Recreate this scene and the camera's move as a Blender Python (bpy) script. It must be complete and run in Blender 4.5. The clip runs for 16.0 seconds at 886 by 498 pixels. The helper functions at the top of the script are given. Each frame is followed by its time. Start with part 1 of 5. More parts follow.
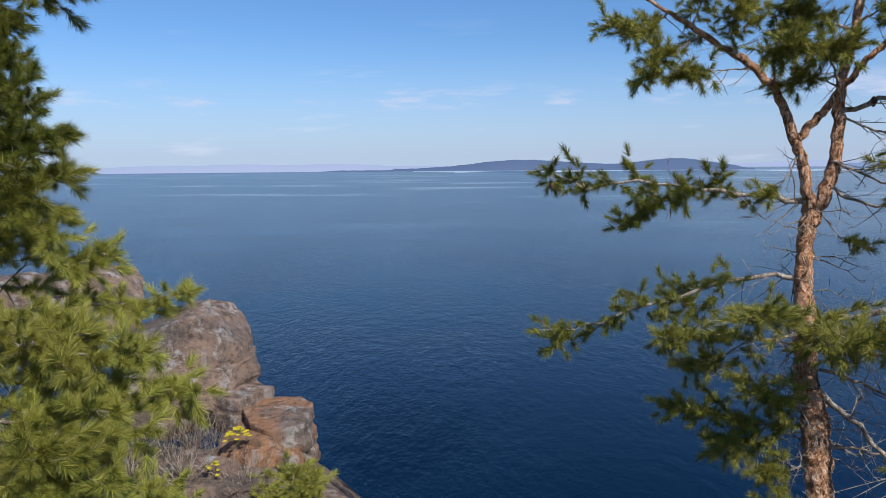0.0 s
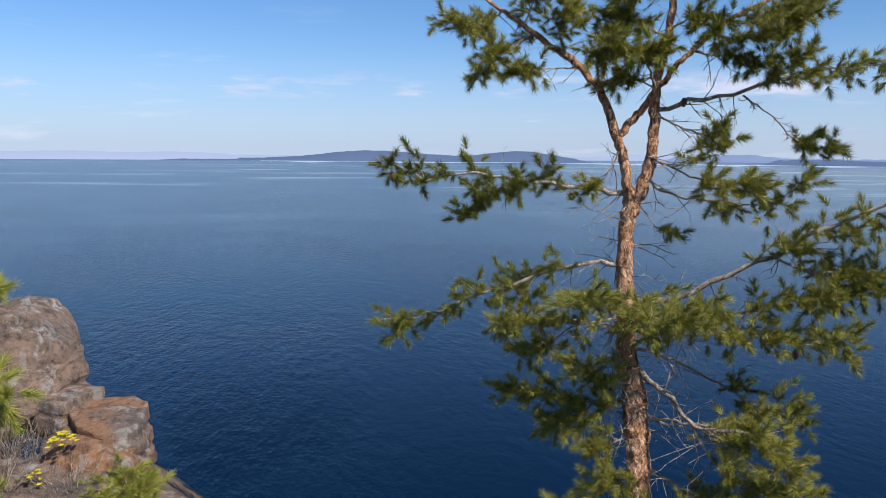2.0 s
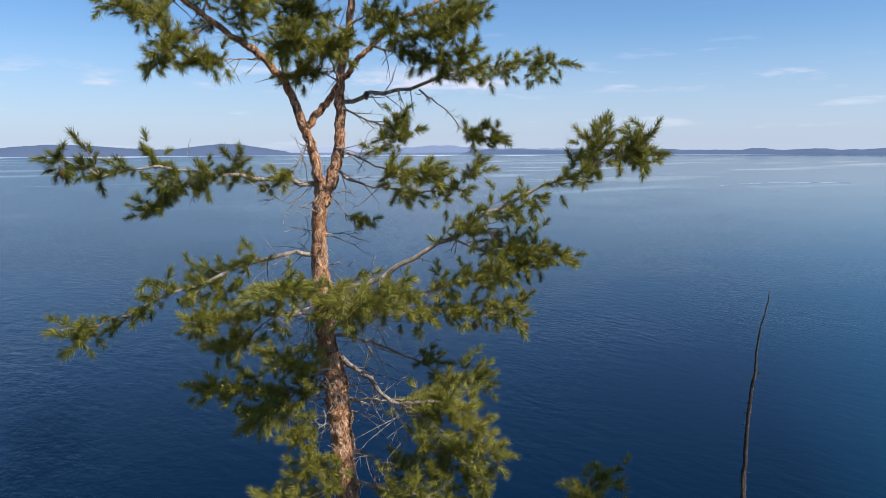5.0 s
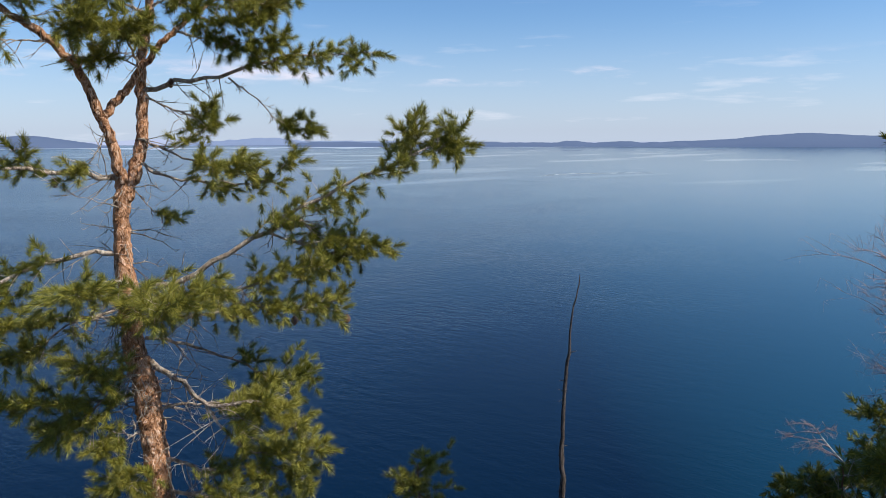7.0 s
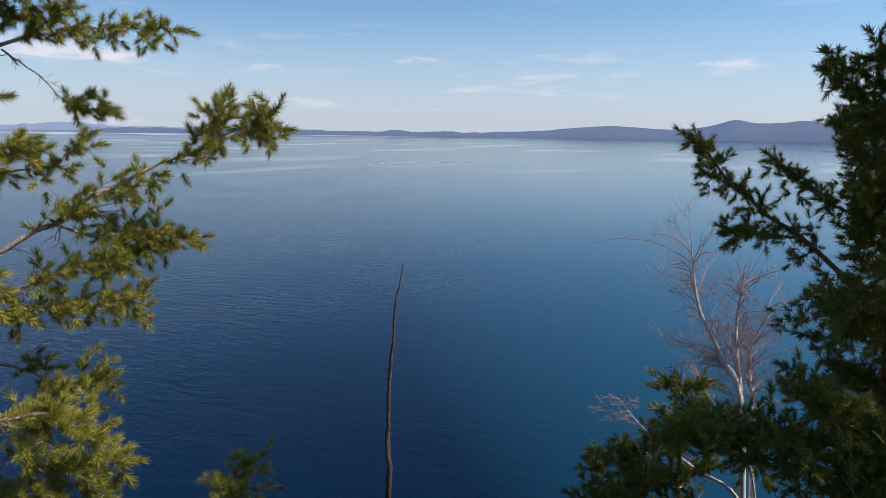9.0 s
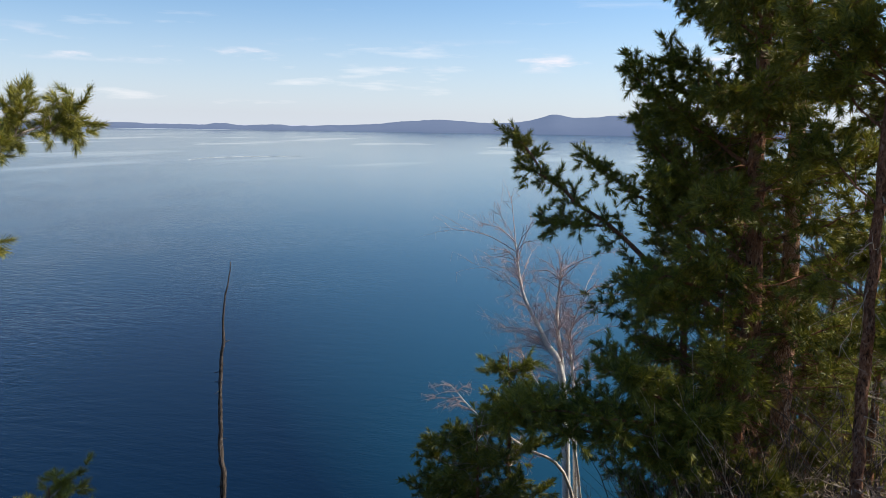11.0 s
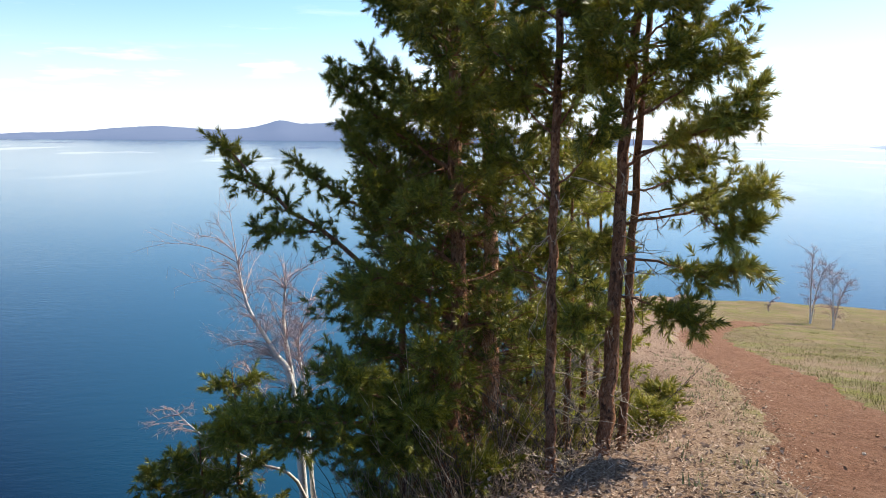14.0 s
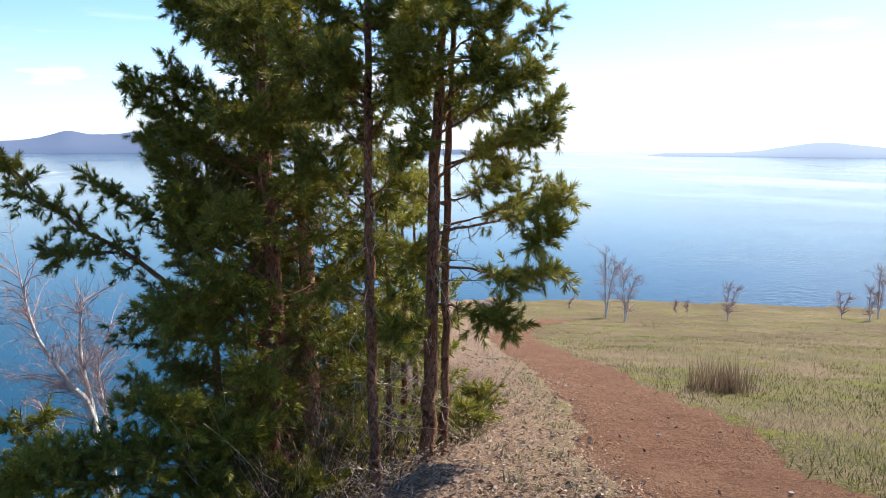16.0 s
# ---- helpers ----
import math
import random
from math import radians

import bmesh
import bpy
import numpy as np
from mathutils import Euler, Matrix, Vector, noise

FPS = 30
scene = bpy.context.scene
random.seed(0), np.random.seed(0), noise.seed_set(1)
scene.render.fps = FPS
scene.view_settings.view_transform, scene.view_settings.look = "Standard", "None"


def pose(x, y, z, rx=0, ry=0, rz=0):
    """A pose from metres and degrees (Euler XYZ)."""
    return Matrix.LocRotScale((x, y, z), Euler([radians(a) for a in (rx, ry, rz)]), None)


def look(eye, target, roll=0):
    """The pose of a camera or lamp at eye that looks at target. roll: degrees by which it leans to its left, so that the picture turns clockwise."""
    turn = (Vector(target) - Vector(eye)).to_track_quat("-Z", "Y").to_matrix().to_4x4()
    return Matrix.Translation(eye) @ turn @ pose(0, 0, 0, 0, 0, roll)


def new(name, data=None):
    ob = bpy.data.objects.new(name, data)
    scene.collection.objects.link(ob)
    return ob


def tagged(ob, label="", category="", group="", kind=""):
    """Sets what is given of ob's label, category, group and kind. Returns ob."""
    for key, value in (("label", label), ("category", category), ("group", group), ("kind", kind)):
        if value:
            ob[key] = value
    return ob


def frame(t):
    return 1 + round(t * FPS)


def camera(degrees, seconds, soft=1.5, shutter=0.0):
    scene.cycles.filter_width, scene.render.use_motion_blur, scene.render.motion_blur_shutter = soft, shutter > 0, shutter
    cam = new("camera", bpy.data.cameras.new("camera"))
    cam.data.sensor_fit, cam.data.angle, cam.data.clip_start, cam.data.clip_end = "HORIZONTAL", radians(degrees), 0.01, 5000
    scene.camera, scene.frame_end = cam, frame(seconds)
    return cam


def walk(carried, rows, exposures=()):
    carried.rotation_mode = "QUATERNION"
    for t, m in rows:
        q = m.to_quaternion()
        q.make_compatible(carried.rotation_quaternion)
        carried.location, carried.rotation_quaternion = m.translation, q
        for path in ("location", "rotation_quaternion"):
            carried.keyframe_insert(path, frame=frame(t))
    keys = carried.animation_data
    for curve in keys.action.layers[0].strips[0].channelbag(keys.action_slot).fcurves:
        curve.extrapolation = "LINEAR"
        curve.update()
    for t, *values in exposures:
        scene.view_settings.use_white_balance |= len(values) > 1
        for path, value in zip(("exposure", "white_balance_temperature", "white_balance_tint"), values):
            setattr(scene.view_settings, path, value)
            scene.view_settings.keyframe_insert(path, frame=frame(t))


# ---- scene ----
cam = camera(60.4, 16.0, soft=0.7)
PATH = [
    (0, (-0.125, -0.256, 1.695), (-0.119, 1.731, 1.472), -0.4),
    (0.5, (-0.11, -0.248, 1.695), (-0.027, 1.737, 1.467), -0.4),
    (1, (-0.103, -0.265, 1.695), (0.065, 1.714, 1.459), -0.3),
    (1.5, (-0.084, -0.27, 1.693), (0.193, 1.695, 1.45), 0.2),
    (2, (-0.071, -0.29, 1.696), (0.323, 1.655, 1.449), 0.5),
    (2.5, (-0.048, -0.304, 1.696), (0.476, 1.61, 1.447), 0.4),
    (3, (-0.023, -0.303, 1.696), (0.62, 1.574, 1.443), 0.5),
    (3.5, (-0.01, -0.302, 1.692), (0.753, 1.53, 1.438), 0.5),
    (4, (0.006, -0.325, 1.693), (0.879, 1.456, 1.437), 0.3),
    (6.5, (0.085, -0.397, 1.693), (1.42, 1.065, 1.411), -0.3),
    (7, (0.108, -0.396, 1.684), (1.522, 0.989, 1.399), -0.1),
    (7.5, (0.123, -0.413, 1.678), (1.613, 0.891, 1.392), -0.0),
    (8, (0.14, -0.424, 1.667), (1.698, 0.795, 1.372), 0.2),
    (8.5, (0.171, -0.407, 1.678), (1.795, 0.719, 1.373), 0.5),
    (9, (0.235, -0.363, 1.666), (1.924, 0.663, 1.355), 0.8),
    (11.5, (0.208, -0.416, 1.686), (2.11, 0.109, 1.364), 1.3),
    (12, (0.2, -0.427, 1.691), (2.13, -0.014, 1.37), 1.7),
    (12.5, (0.211, -0.453, 1.694), (2.162, -0.145, 1.379), 1.3),
    (13, (0.214, -0.495, 1.693), (2.18, -0.29, 1.389), 0.5),
    (13.5, (0.234, -0.53, 1.698), (2.209, -0.443, 1.392), 0.4),
    (14, (0.248, -0.546, 1.693), (2.225, -0.592, 1.396), 0.6),
    (14.5, (0.257, -0.534, 1.697), (2.228, -0.717, 1.409), 0.2),
    (15, (0.266, -0.54, 1.697), (2.222, -0.851, 1.416), -0.0),
    (15.5, (0.267, -0.535, 1.7), (2.201, -0.963, 1.427), 0.2),
    (16, (0.268, -0.532, 1.705), (2.179, -1.058, 1.438), 0.3),
]
EXPOSURES = [(0, -0.1, 5800, 10), (3.5, 0.12, 6100, 10), (7, 0.12, 6250, 10), (9, 0.1, 6600, 10), (11.5, 0.5, 7100, 10), (12.5, 0.8, 7300, 10), (14, 1.0, 7100, 10), (16, 0.98, 6800, 10)]
walk(cam, [(t, look(e, g, r)) for t, e, g, r in PATH], EXPOSURES)

# ---- light: clear spring sky, sun high over the meadow side ----
SUN_AZ, SUN_EL = 146.0, 45.0          # degrees clockwise from +y, above the horizon
world = bpy.data.worlds.new("sky")
scene.world = world
world.use_nodes = True
wn, wl = world.node_tree.nodes, world.node_tree.links
wn.clear()


def wnode(kind, **inputs):
    n = wn.new(kind)
    for k, v in inputs.items():
        n.inputs[k.replace("_", " ")].default_value = v
    return n


sky = wn.new("ShaderNodeTexSky")
sky.sky_type, sky.sun_disc = "NISHITA", False
sky.sun_elevation, sky.sun_rotation = radians(SUN_EL), radians(SUN_AZ)
sky.altitude, sky.air_density, sky.dust_density, sky.ozone_density = 300, 1.0, 0.6, 2.2
geo = wn.new("ShaderNodeTexCoord")
sep = wn.new("ShaderNodeSeparateXYZ")
wl.new(geo.outputs["Generated"], sep.inputs[0])
low = wn.new("ShaderNodeMath")          # the sky's colour just above the horizon goes on below it
low.operation = "MAXIMUM"
low.inputs[1].default_value = 0.012
wl.new(sep.outputs["Z"], low.inputs[0])
com = wn.new("ShaderNodeCombineXYZ")
wl.new(sep.outputs["X"], com.inputs[0])
wl.new(sep.outputs["Y"], com.inputs[1])
wl.new(low.outputs[0], com.inputs[2])
wl.new(com.outputs[0], sky.inputs["Vector"])
# thin cloud bank low over the far shore: wisps flattened along the horizon
mp = wn.new("ShaderNodeMapping")
mp.inputs["Scale"].default_value = (5.0, 5.0, 42.0)
wl.new(geo.outputs["Generated"], mp.inputs[0])
cn = wnode("ShaderNodeTexNoise", Scale=1.15, Detail=6.0, Roughness=0.55)
wl.new(mp.outputs[0], cn.inputs["Vector"])
cr = wn.new("ShaderNodeMapRange")
cr.inputs["From Min"].default_value, cr.inputs["From Max"].default_value = 0.6, 0.78
wl.new(cn.outputs["Fac"], cr.inputs[0])
band = wn.new("ShaderNodeMapRange")     # clouds fade out above twelve degrees
band.inputs["From Min"].default_value, band.inputs["From Max"].default_value = 0.19, 0.06
wl.new(sep.outputs["Z"], band.inputs[0])
mul = wn.new("ShaderNodeMath")
mul.operation = "MULTIPLY"
wl.new(cr.outputs[0], mul.inputs[0])
wl.new(band.outputs[0], mul.inputs[1])
haze = wn.new("ShaderNodeMapRange")     # milky haze at the horizon
haze.interpolation_type = "SMOOTHSTEP"
haze.inputs["From Min"].default_value, haze.inputs["From Max"].default_value = 0.17, -0.02
haze.inputs["To Max"].default_value = 0.62
wl.new(sep.outputs["Z"], haze.inputs[0])
tint = wn.new("ShaderNodeMix")
tint.data_type = "RGBA"
tint.blend_type = "MULTIPLY"
tint.inputs["Factor"].default_value = 1.0
tint.inputs["B"].default_value = (0.76, 0.97, 1.2, 1)
wl.new(sky.outputs[0], tint.inputs["A"])
hz = wn.new("ShaderNodeMix")
hz.data_type = "RGBA"
hz.inputs["B"].default_value = (5.9, 6.3, 8.1, 1)
wl.new(tint.outputs["Result"], hz.inputs["A"])
wl.new(haze.outputs[0], hz.inputs["Factor"])
cl = wn.new("ShaderNodeMix")
cl.data_type = "RGBA"
cl.inputs["B"].default_value = (8.4, 8.4, 9.0, 1)
wl.new(hz.outputs["Result"], cl.inputs["A"])
cf = wn.new("ShaderNodeMath")
cf.operation = "MULTIPLY"
cf.inputs[1].default_value = 0.6
wl.new(mul.outputs[0], cf.inputs[0])
wl.new(cf.outputs[0], cl.inputs["Factor"])
# a row of small flat-based puffs about five degrees up
pm = wn.new("ShaderNodeMapping")
pm.inputs["Scale"].default_value = (6.0, 6.0, 30.0)
pm.inputs["Location"].default_value = (3.1, 0.7, 0.0)
wl.new(geo.outputs["Generated"], pm.inputs[0])
pn = wnode("ShaderNodeTexNoise", Scale=1.3, Detail=5.0, Roughness=0.6)
wl.new(pm.outputs[0], pn.inputs["Vector"])
puff = wn.new("ShaderNodeMapRange")
puff.interpolation_type = "SMOOTHSTEP"
puff.inputs["From Min"].default_value, puff.inputs["From Max"].default_value = 0.5, 0.72
wl.new(pn.outputs["Fac"], puff.inputs[0])
puff_low = wn.new("ShaderNodeMapRange")
puff_low.inputs["From Min"].default_value, puff_low.inputs["From Max"].default_value = 0.066, 0.076
wl.new(sep.outputs["Z"], puff_low.inputs[0])
puff_high = wn.new("ShaderNodeMapRange")
puff_high.inputs["From Min"].default_value, puff_high.inputs["From Max"].default_value = 0.108, 0.08
wl.new(sep.outputs["Z"], puff_high.inputs[0])
pw = wn.new("ShaderNodeMath")
pw.operation = "MULTIPLY"
wl.new(puff_low.outputs[0], pw.inputs[0])
wl.new(puff_high.outputs[0], pw.inputs[1])
pf = wn.new("ShaderNodeMath")
pf.operation = "MULTIPLY"
wl.new(pw.outputs[0], pf.inputs[0])
wl.new(puff.outputs[0], pf.inputs[1])
pc = wn.new("ShaderNodeMix")
pc.data_type = "RGBA"
pc.inputs["B"].default_value = (7.6, 7.5, 8.5, 1)
wl.new(cl.outputs["Result"], pc.inputs["A"])
wl.new(pf.outputs[0], pc.inputs["Factor"])
bg = wnode("ShaderNodeBackground", Strength=0.10)
wl.new(pc.outputs["Result"], bg.inputs[0])
wo = wn.new("ShaderNodeOutputWorld")
wl.new(bg.outputs[0], wo.inputs[0])

sun_data = bpy.data.lights.new("sun", "SUN")
sun_data.energy, sun_data.angle, sun_data.color = 5.0, radians(0.53), (1.0, 0.94, 0.84)
sun = new("sun", sun_data)
sa, se = radians(SUN_AZ), radians(SUN_EL)
sun.matrix_world = look((math.sin(sa) * math.cos(se) * 60, math.cos(sa) * math.cos(se) * 60, math.sin(se) * 60), (0, 0, 0))


# ---- materials ----
class Mat:
    """A node material with a Principled shader and short calls for its textures."""

    def __init__(self, name, rough=0.8, spec=0.3, metal=0.0):
        self.m = bpy.data.materials.new(name)
        self.m.use_nodes = True
        self.n, self.l = self.m.node_tree.nodes, self.m.node_tree.links
        self.b = self.n["Principled BSDF"]
        self.b.inputs["Roughness"].default_value = rough
        self.b.inputs["Specular IOR Level"].default_value = spec
        self.b.inputs["Metallic"].default_value = metal
        self.out = self.n["Material Output"]
        self.co = self.n.new("ShaderNodeTexCoord")
        self.geo = self.n.new("ShaderNodeNewGeometry")

    def pos(self, sx=1, sy=1, sz=1, rz=0, world=True):
        m = self.n.new("ShaderNodeMapping")
        m.inputs["Scale"].default_value = (sx, sy, sz)
        m.inputs["Rotation"].default_value = (0, 0, radians(rz))
        self.l.new(self.geo.outputs["Position"] if world else self.co.outputs["Object"], m.inputs[0])
        return m.outputs[0]

    def noise(self, scale, detail=4.0, rough=0.55, vec=None, distort=0.0):
        t = self.n.new("ShaderNodeTexNoise")
        t.inputs["Scale"].default_value, t.inputs["Detail"].default_value = scale, detail
        t.inputs["Roughness"].default_value, t.inputs["Distortion"].default_value = rough, distort
        self.l.new(vec or self.pos(), t.inputs["Vector"])
        return t.outputs["Fac"]

    def cells(self, scale, vec=None, feature="DISTANCE_TO_EDGE"):
        t = self.n.new("ShaderNodeTexVoronoi")
        t.feature = feature
        t.inputs["Scale"].default_value = scale
        self.l.new(vec or self.pos(), t.inputs["Vector"])
        return t.outputs["Distance"]

    def span(self, fac, a, b, lo=0.0, hi=1.0):
        t = self.n.new("ShaderNodeMapRange")
        for i, v in enumerate((a, b, lo, hi)):
            t.inputs[i + 1].default_value = v
        self.l.new(fac, t.inputs[0])
        return t.outputs[0]

    def math(self, op, a, b):
        t = self.n.new("ShaderNodeMath")
        t.operation = op
        for i, v in enumerate((a, b)):
            if isinstance(v, (int, float)):
                t.inputs[i].default_value = v
            else:
                self.l.new(v, t.inputs[i])
        return t.outputs[0]

    def ramp(self, fac, *stops):
        t = self.n.new("ShaderNodeValToRGB")
        e = t.color_ramp.elements
        while len(e) < len(stops):
            e.new(0.5)
        for el, (p, c) in zip(e, stops):
            el.position, el.color = p, (*c, 1)
        self.l.new(fac, t.inputs[0])
        return t.outputs[0]

    def mix(self, fac, a, b, blend="MIX"):
        t = self.n.new("ShaderNodeMix")
        t.data_type, t.blend_type = "RGBA", blend
        for key, v in (("Factor", fac), ("A", a), ("B", b)):
            s = t.inputs[key]
            if isinstance(v, (int, float)):
                s.default_value = v
            elif isinstance(v, tuple):
                s.default_value = (*v, 1)
            else:
                self.l.new(v, s)
        return t.outputs["Result"]

    def color(self, c):
        if isinstance(c, tuple):
            self.b.inputs["Base Color"].default_value = (*c, 1)
        else:
            self.l.new(c, self.b.inputs["Base Color"])
        self.c = c
        return self

    def bump(self, height, strength=0.5, dist=0.02):
        t = self.n.new("ShaderNodeBump")
        t.inputs["Distance"].default_value = dist
        if isinstance(strength, (int, float)):
            t.inputs["Strength"].default_value = strength
        else:
            self.l.new(strength, t.inputs["Strength"])
        self.l.new(height, t.inputs["Height"])
        self.l.new(t.outputs[0], self.b.inputs["Normal"])
        return self

    def leafy(self, share=0.35):
        """Light that shines through thin leaves and needles."""
        tr = self.n.new("ShaderNodeBsdfTranslucent")
        mx = self.n.new("ShaderNodeMixShader")
        mx.inputs[0].default_value = share
        if isinstance(self.c, tuple):
            tr.inputs[0].default_value = (*self.c, 1)
        else:
            self.l.new(self.c, tr.inputs[0])
        self.l.new(self.b.outputs[0], mx.inputs[1])
        self.l.new(tr.outputs[0], mx.inputs[2])
        self.l.new(mx.outputs[0], self.out.inputs[0])
        return self


def needle_mat(name, dark, mid, light, share=0.16):
    m = Mat(name, 0.5, 0.35)
    r = m.geo.outputs["Random Per Island"]
    base = m.ramp(r, (0.0, dark), (0.55, mid), (1.0, light))
    patch = m.noise(2.2, 2)
    return m.color(m.mix(m.span(patch, 0.35, 0.7, 0.0, 0.45), base, light)).leafy(share).m


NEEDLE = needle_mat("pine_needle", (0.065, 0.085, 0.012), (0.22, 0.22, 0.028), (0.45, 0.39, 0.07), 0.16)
# NEEDLE again, darkened: shade within crowns and grove is put into the colour
NEEDLE_SHADED = needle_mat("pine_needle_shaded", (0.035, 0.055, 0.008), (0.115, 0.13, 0.016), (0.31, 0.28, 0.035), 0.22)
# NEEDLE again, brightened: sun on open limbs and small pines is in the colour
NEEDLE_SUNLIT = needle_mat("pine_needle_sunlit", (0.09, 0.11, 0.015), (0.28, 0.285, 0.036), (0.52, 0.47, 0.09), 0.2)


def bark_mat(name, red, grey, dark):
    m = Mat(name, 0.9, 0.15)
    v = m.pos(1, 1, 0.42)
    flake = m.noise(58, 6, 0.7, v, 1.2)
    n = m.noise(17, 6, 0.65, v, 0.6)
    col = m.ramp(n, (0.32, dark), (0.46, red), (0.6, red), (0.74, grey))
    crack = m.span(flake, 0.36, 0.47)
    col = m.mix(crack, dark, col)
    col = m.mix(m.span(flake, 0.52, 0.62, 0.0, 0.85), col, grey)
    m.color(col)
    h = m.math("ADD", m.math("MULTIPLY", crack, 0.6), m.math("MULTIPLY", flake, 0.8))
    return m.bump(h, 1.0, 0.022).m


BARK = bark_mat("pine_bark", (0.56, 0.27, 0.13), (0.86, 0.62, 0.45), (0.12, 0.06, 0.035))
BARK_DARK = bark_mat("pine_bark_dark", (0.26, 0.115, 0.06), (0.36, 0.21, 0.14), (0.06, 0.035, 0.025))
BARK_GREY = bark_mat("twig_bark", (0.48, 0.37, 0.27), (0.72, 0.63, 0.53), (0.19, 0.14, 0.10))
DEADWOOD = bark_mat("dead_wood", (0.10, 0.08, 0.07), (0.2, 0.17, 0.15), (0.03, 0.025, 0.022))


def birch_mat():
    m = Mat("birch_bark", 0.7, 0.2)
    v = m.pos(1, 1, 3.0)
    marks = m.noise(22, 4, 0.6, v)
    m.color(m.ramp(marks, (0.33, (0.06, 0.05, 0.045)), (0.42, (0.62, 0.58, 0.54)), (1.0, (0.74, 0.70, 0.66))))
    return m.bump(marks, 0.3, 0.005).m


BIRCH = birch_mat()
BIRCH_TWIG = Mat("birch_twig", 0.8, 0.2).color((0.36, 0.26, 0.25)).m


def rock_mat(name, base, warm, pale):
    m = Mat(name, 0.88, 0.2)
    big = m.noise(1.6, 6, 0.6)
    fine = m.noise(19, 8, 0.7)
    col = m.ramp(big, (0.38, base), (0.5, warm), (0.58, warm), (0.66, base))
    lichen = m.span(m.noise(5.5, 7, 0.68), 0.56, 0.63)
    col = m.mix(m.math("MULTIPLY", lichen, 0.75), col, pale)
    spots = m.span(m.noise(11, 9, 0.75), 0.36, 0.52, 0.2, 1.0)
    col = m.mix(spots, (0.05, 0.042, 0.036), col)
    streak = m.span(m.noise(7, 5, 0.6, m.pos(1, 1, 0.14)), 0.58, 0.66)
    col = m.mix(m.math("MULTIPLY", streak, 0.5), col, pale)
    m.color(col)
    return m.bump(m.math("ADD", fine, m.math("MULTIPLY", m.noise(6, 8, 0.65), 1.4)), 0.9, 0.05).m


ROCK = rock_mat("grey_rock", (0.17, 0.13, 0.105), (0.31, 0.205, 0.145), (0.46, 0.43, 0.39))
ROCK_RED = rock_mat("rust_rock", (0.22, 0.165, 0.13), (0.38, 0.195, 0.10), (0.42, 0.38, 0.33))


def ground_mat():
    m = Mat("meadow_ground", 0.95, 0.1)
    fine = m.noise(30, 8, 0.7)
    patch = m.noise(0.55, 5, 0.6)
    straw = m.ramp(m.noise(46, 9, 0.78), (0.36, (0.05, 0.03, 0.02)), (0.5, (0.19, 0.12, 0.08)), (0.62, (0.40, 0.30, 0.22)))
    green = m.ramp(fine, (0.36, (0.035, 0.034, 0.013)), (0.5, (0.10, 0.092, 0.034)), (0.66, (0.20, 0.17, 0.08)))
    # grass grows on the inland side of the track, needle litter and dead grass on the cliff side
    sep = m.n.new("ShaderNodeSeparateXYZ")
    m.l.new(m.geo.outputs["Position"], sep.inputs[0])
    side = m.math("ADD", m.math("MULTIPLY", sep.outputs["X"], -0.36), m.math("MULTIPLY", sep.outputs["Y"], -1.0))
    inland = m.span(m.math("ADD", side, m.math("MULTIPLY", m.noise(0.9, 4), 0.8)), 0.9, 1.9)
    g = m.math("MULTIPLY", inland, m.span(patch, 0.38, 0.6, 0.25, 1.0))
    col = m.mix(g, straw, green)
    lush = m.math("MULTIPLY", inland, m.span(m.noise(1.1, 6, 0.7), 0.48, 0.6, 0.0, 0.85))
    col = m.mix(lush, col, m.ramp(fine, (0.36, (0.055, 0.058, 0.012)), (0.64, (0.20, 0.19, 0.04))))
    dull = m.math("MULTIPLY", inland, m.math("MULTIPLY", m.span(m.noise(0.16, 5, 0.65), 0.42, 0.58, 0.0, 0.9), m.span(sep.outputs["X"], 8, 20)))
    col = m.mix(dull, col, m.ramp(fine, (0.36, (0.04, 0.03, 0.016)), (0.64, (0.17, 0.125, 0.065))))
    bare = m.span(m.noise(2.6, 6, 0.7), 0.56, 0.68, 0.0, 0.8)
    col = m.mix(bare, col, m.ramp(fine, (0.3, (0.10, 0.07, 0.05)), (0.7, (0.30, 0.23, 0.17))))
    m.color(col)
    return m.bump(fine, 0.8, 0.04).m


GROUND = ground_mat()


def dirt_mat():
    m = Mat("red_dirt", 0.95, 0.1)
    fine = m.noise(38, 9, 0.72)
    big = m.noise(1.8, 5, 0.6)
    col = m.ramp(fine, (0.34, (0.055, 0.026, 0.015)), (0.5, (0.155, 0.078, 0.045)), (0.66, (0.26, 0.155, 0.10)))
    col = m.mix(m.span(big, 0.4, 0.65, 0.0, 0.55), col, (0.115, 0.048, 0.028))
    pale = m.span(m.noise(3.6, 6, 0.7), 0.52, 0.68, 0.0, 0.5)
    col = m.mix(pale, col, (0.23, 0.14, 0.09))
    crumbs = m.span(m.cells(42, None, "F1"), 0.16, 0.26)
    col = m.mix(crumbs, (0.16, 0.08, 0.05), col)
    m.color(col)
    return m.bump(m.math("ADD", fine, m.math("MULTIPLY", m.noise(5, 6), 1.3)), 0.9, 0.04).m


DIRT = dirt_mat()


def grass_mat(name, a, b, c):
    m = Mat(name, 0.7, 0.2)
    return m.color(m.ramp(m.geo.outputs["Random Per Island"], (0.0, a), (0.5, b), (1.0, c))).leafy(0.3).m


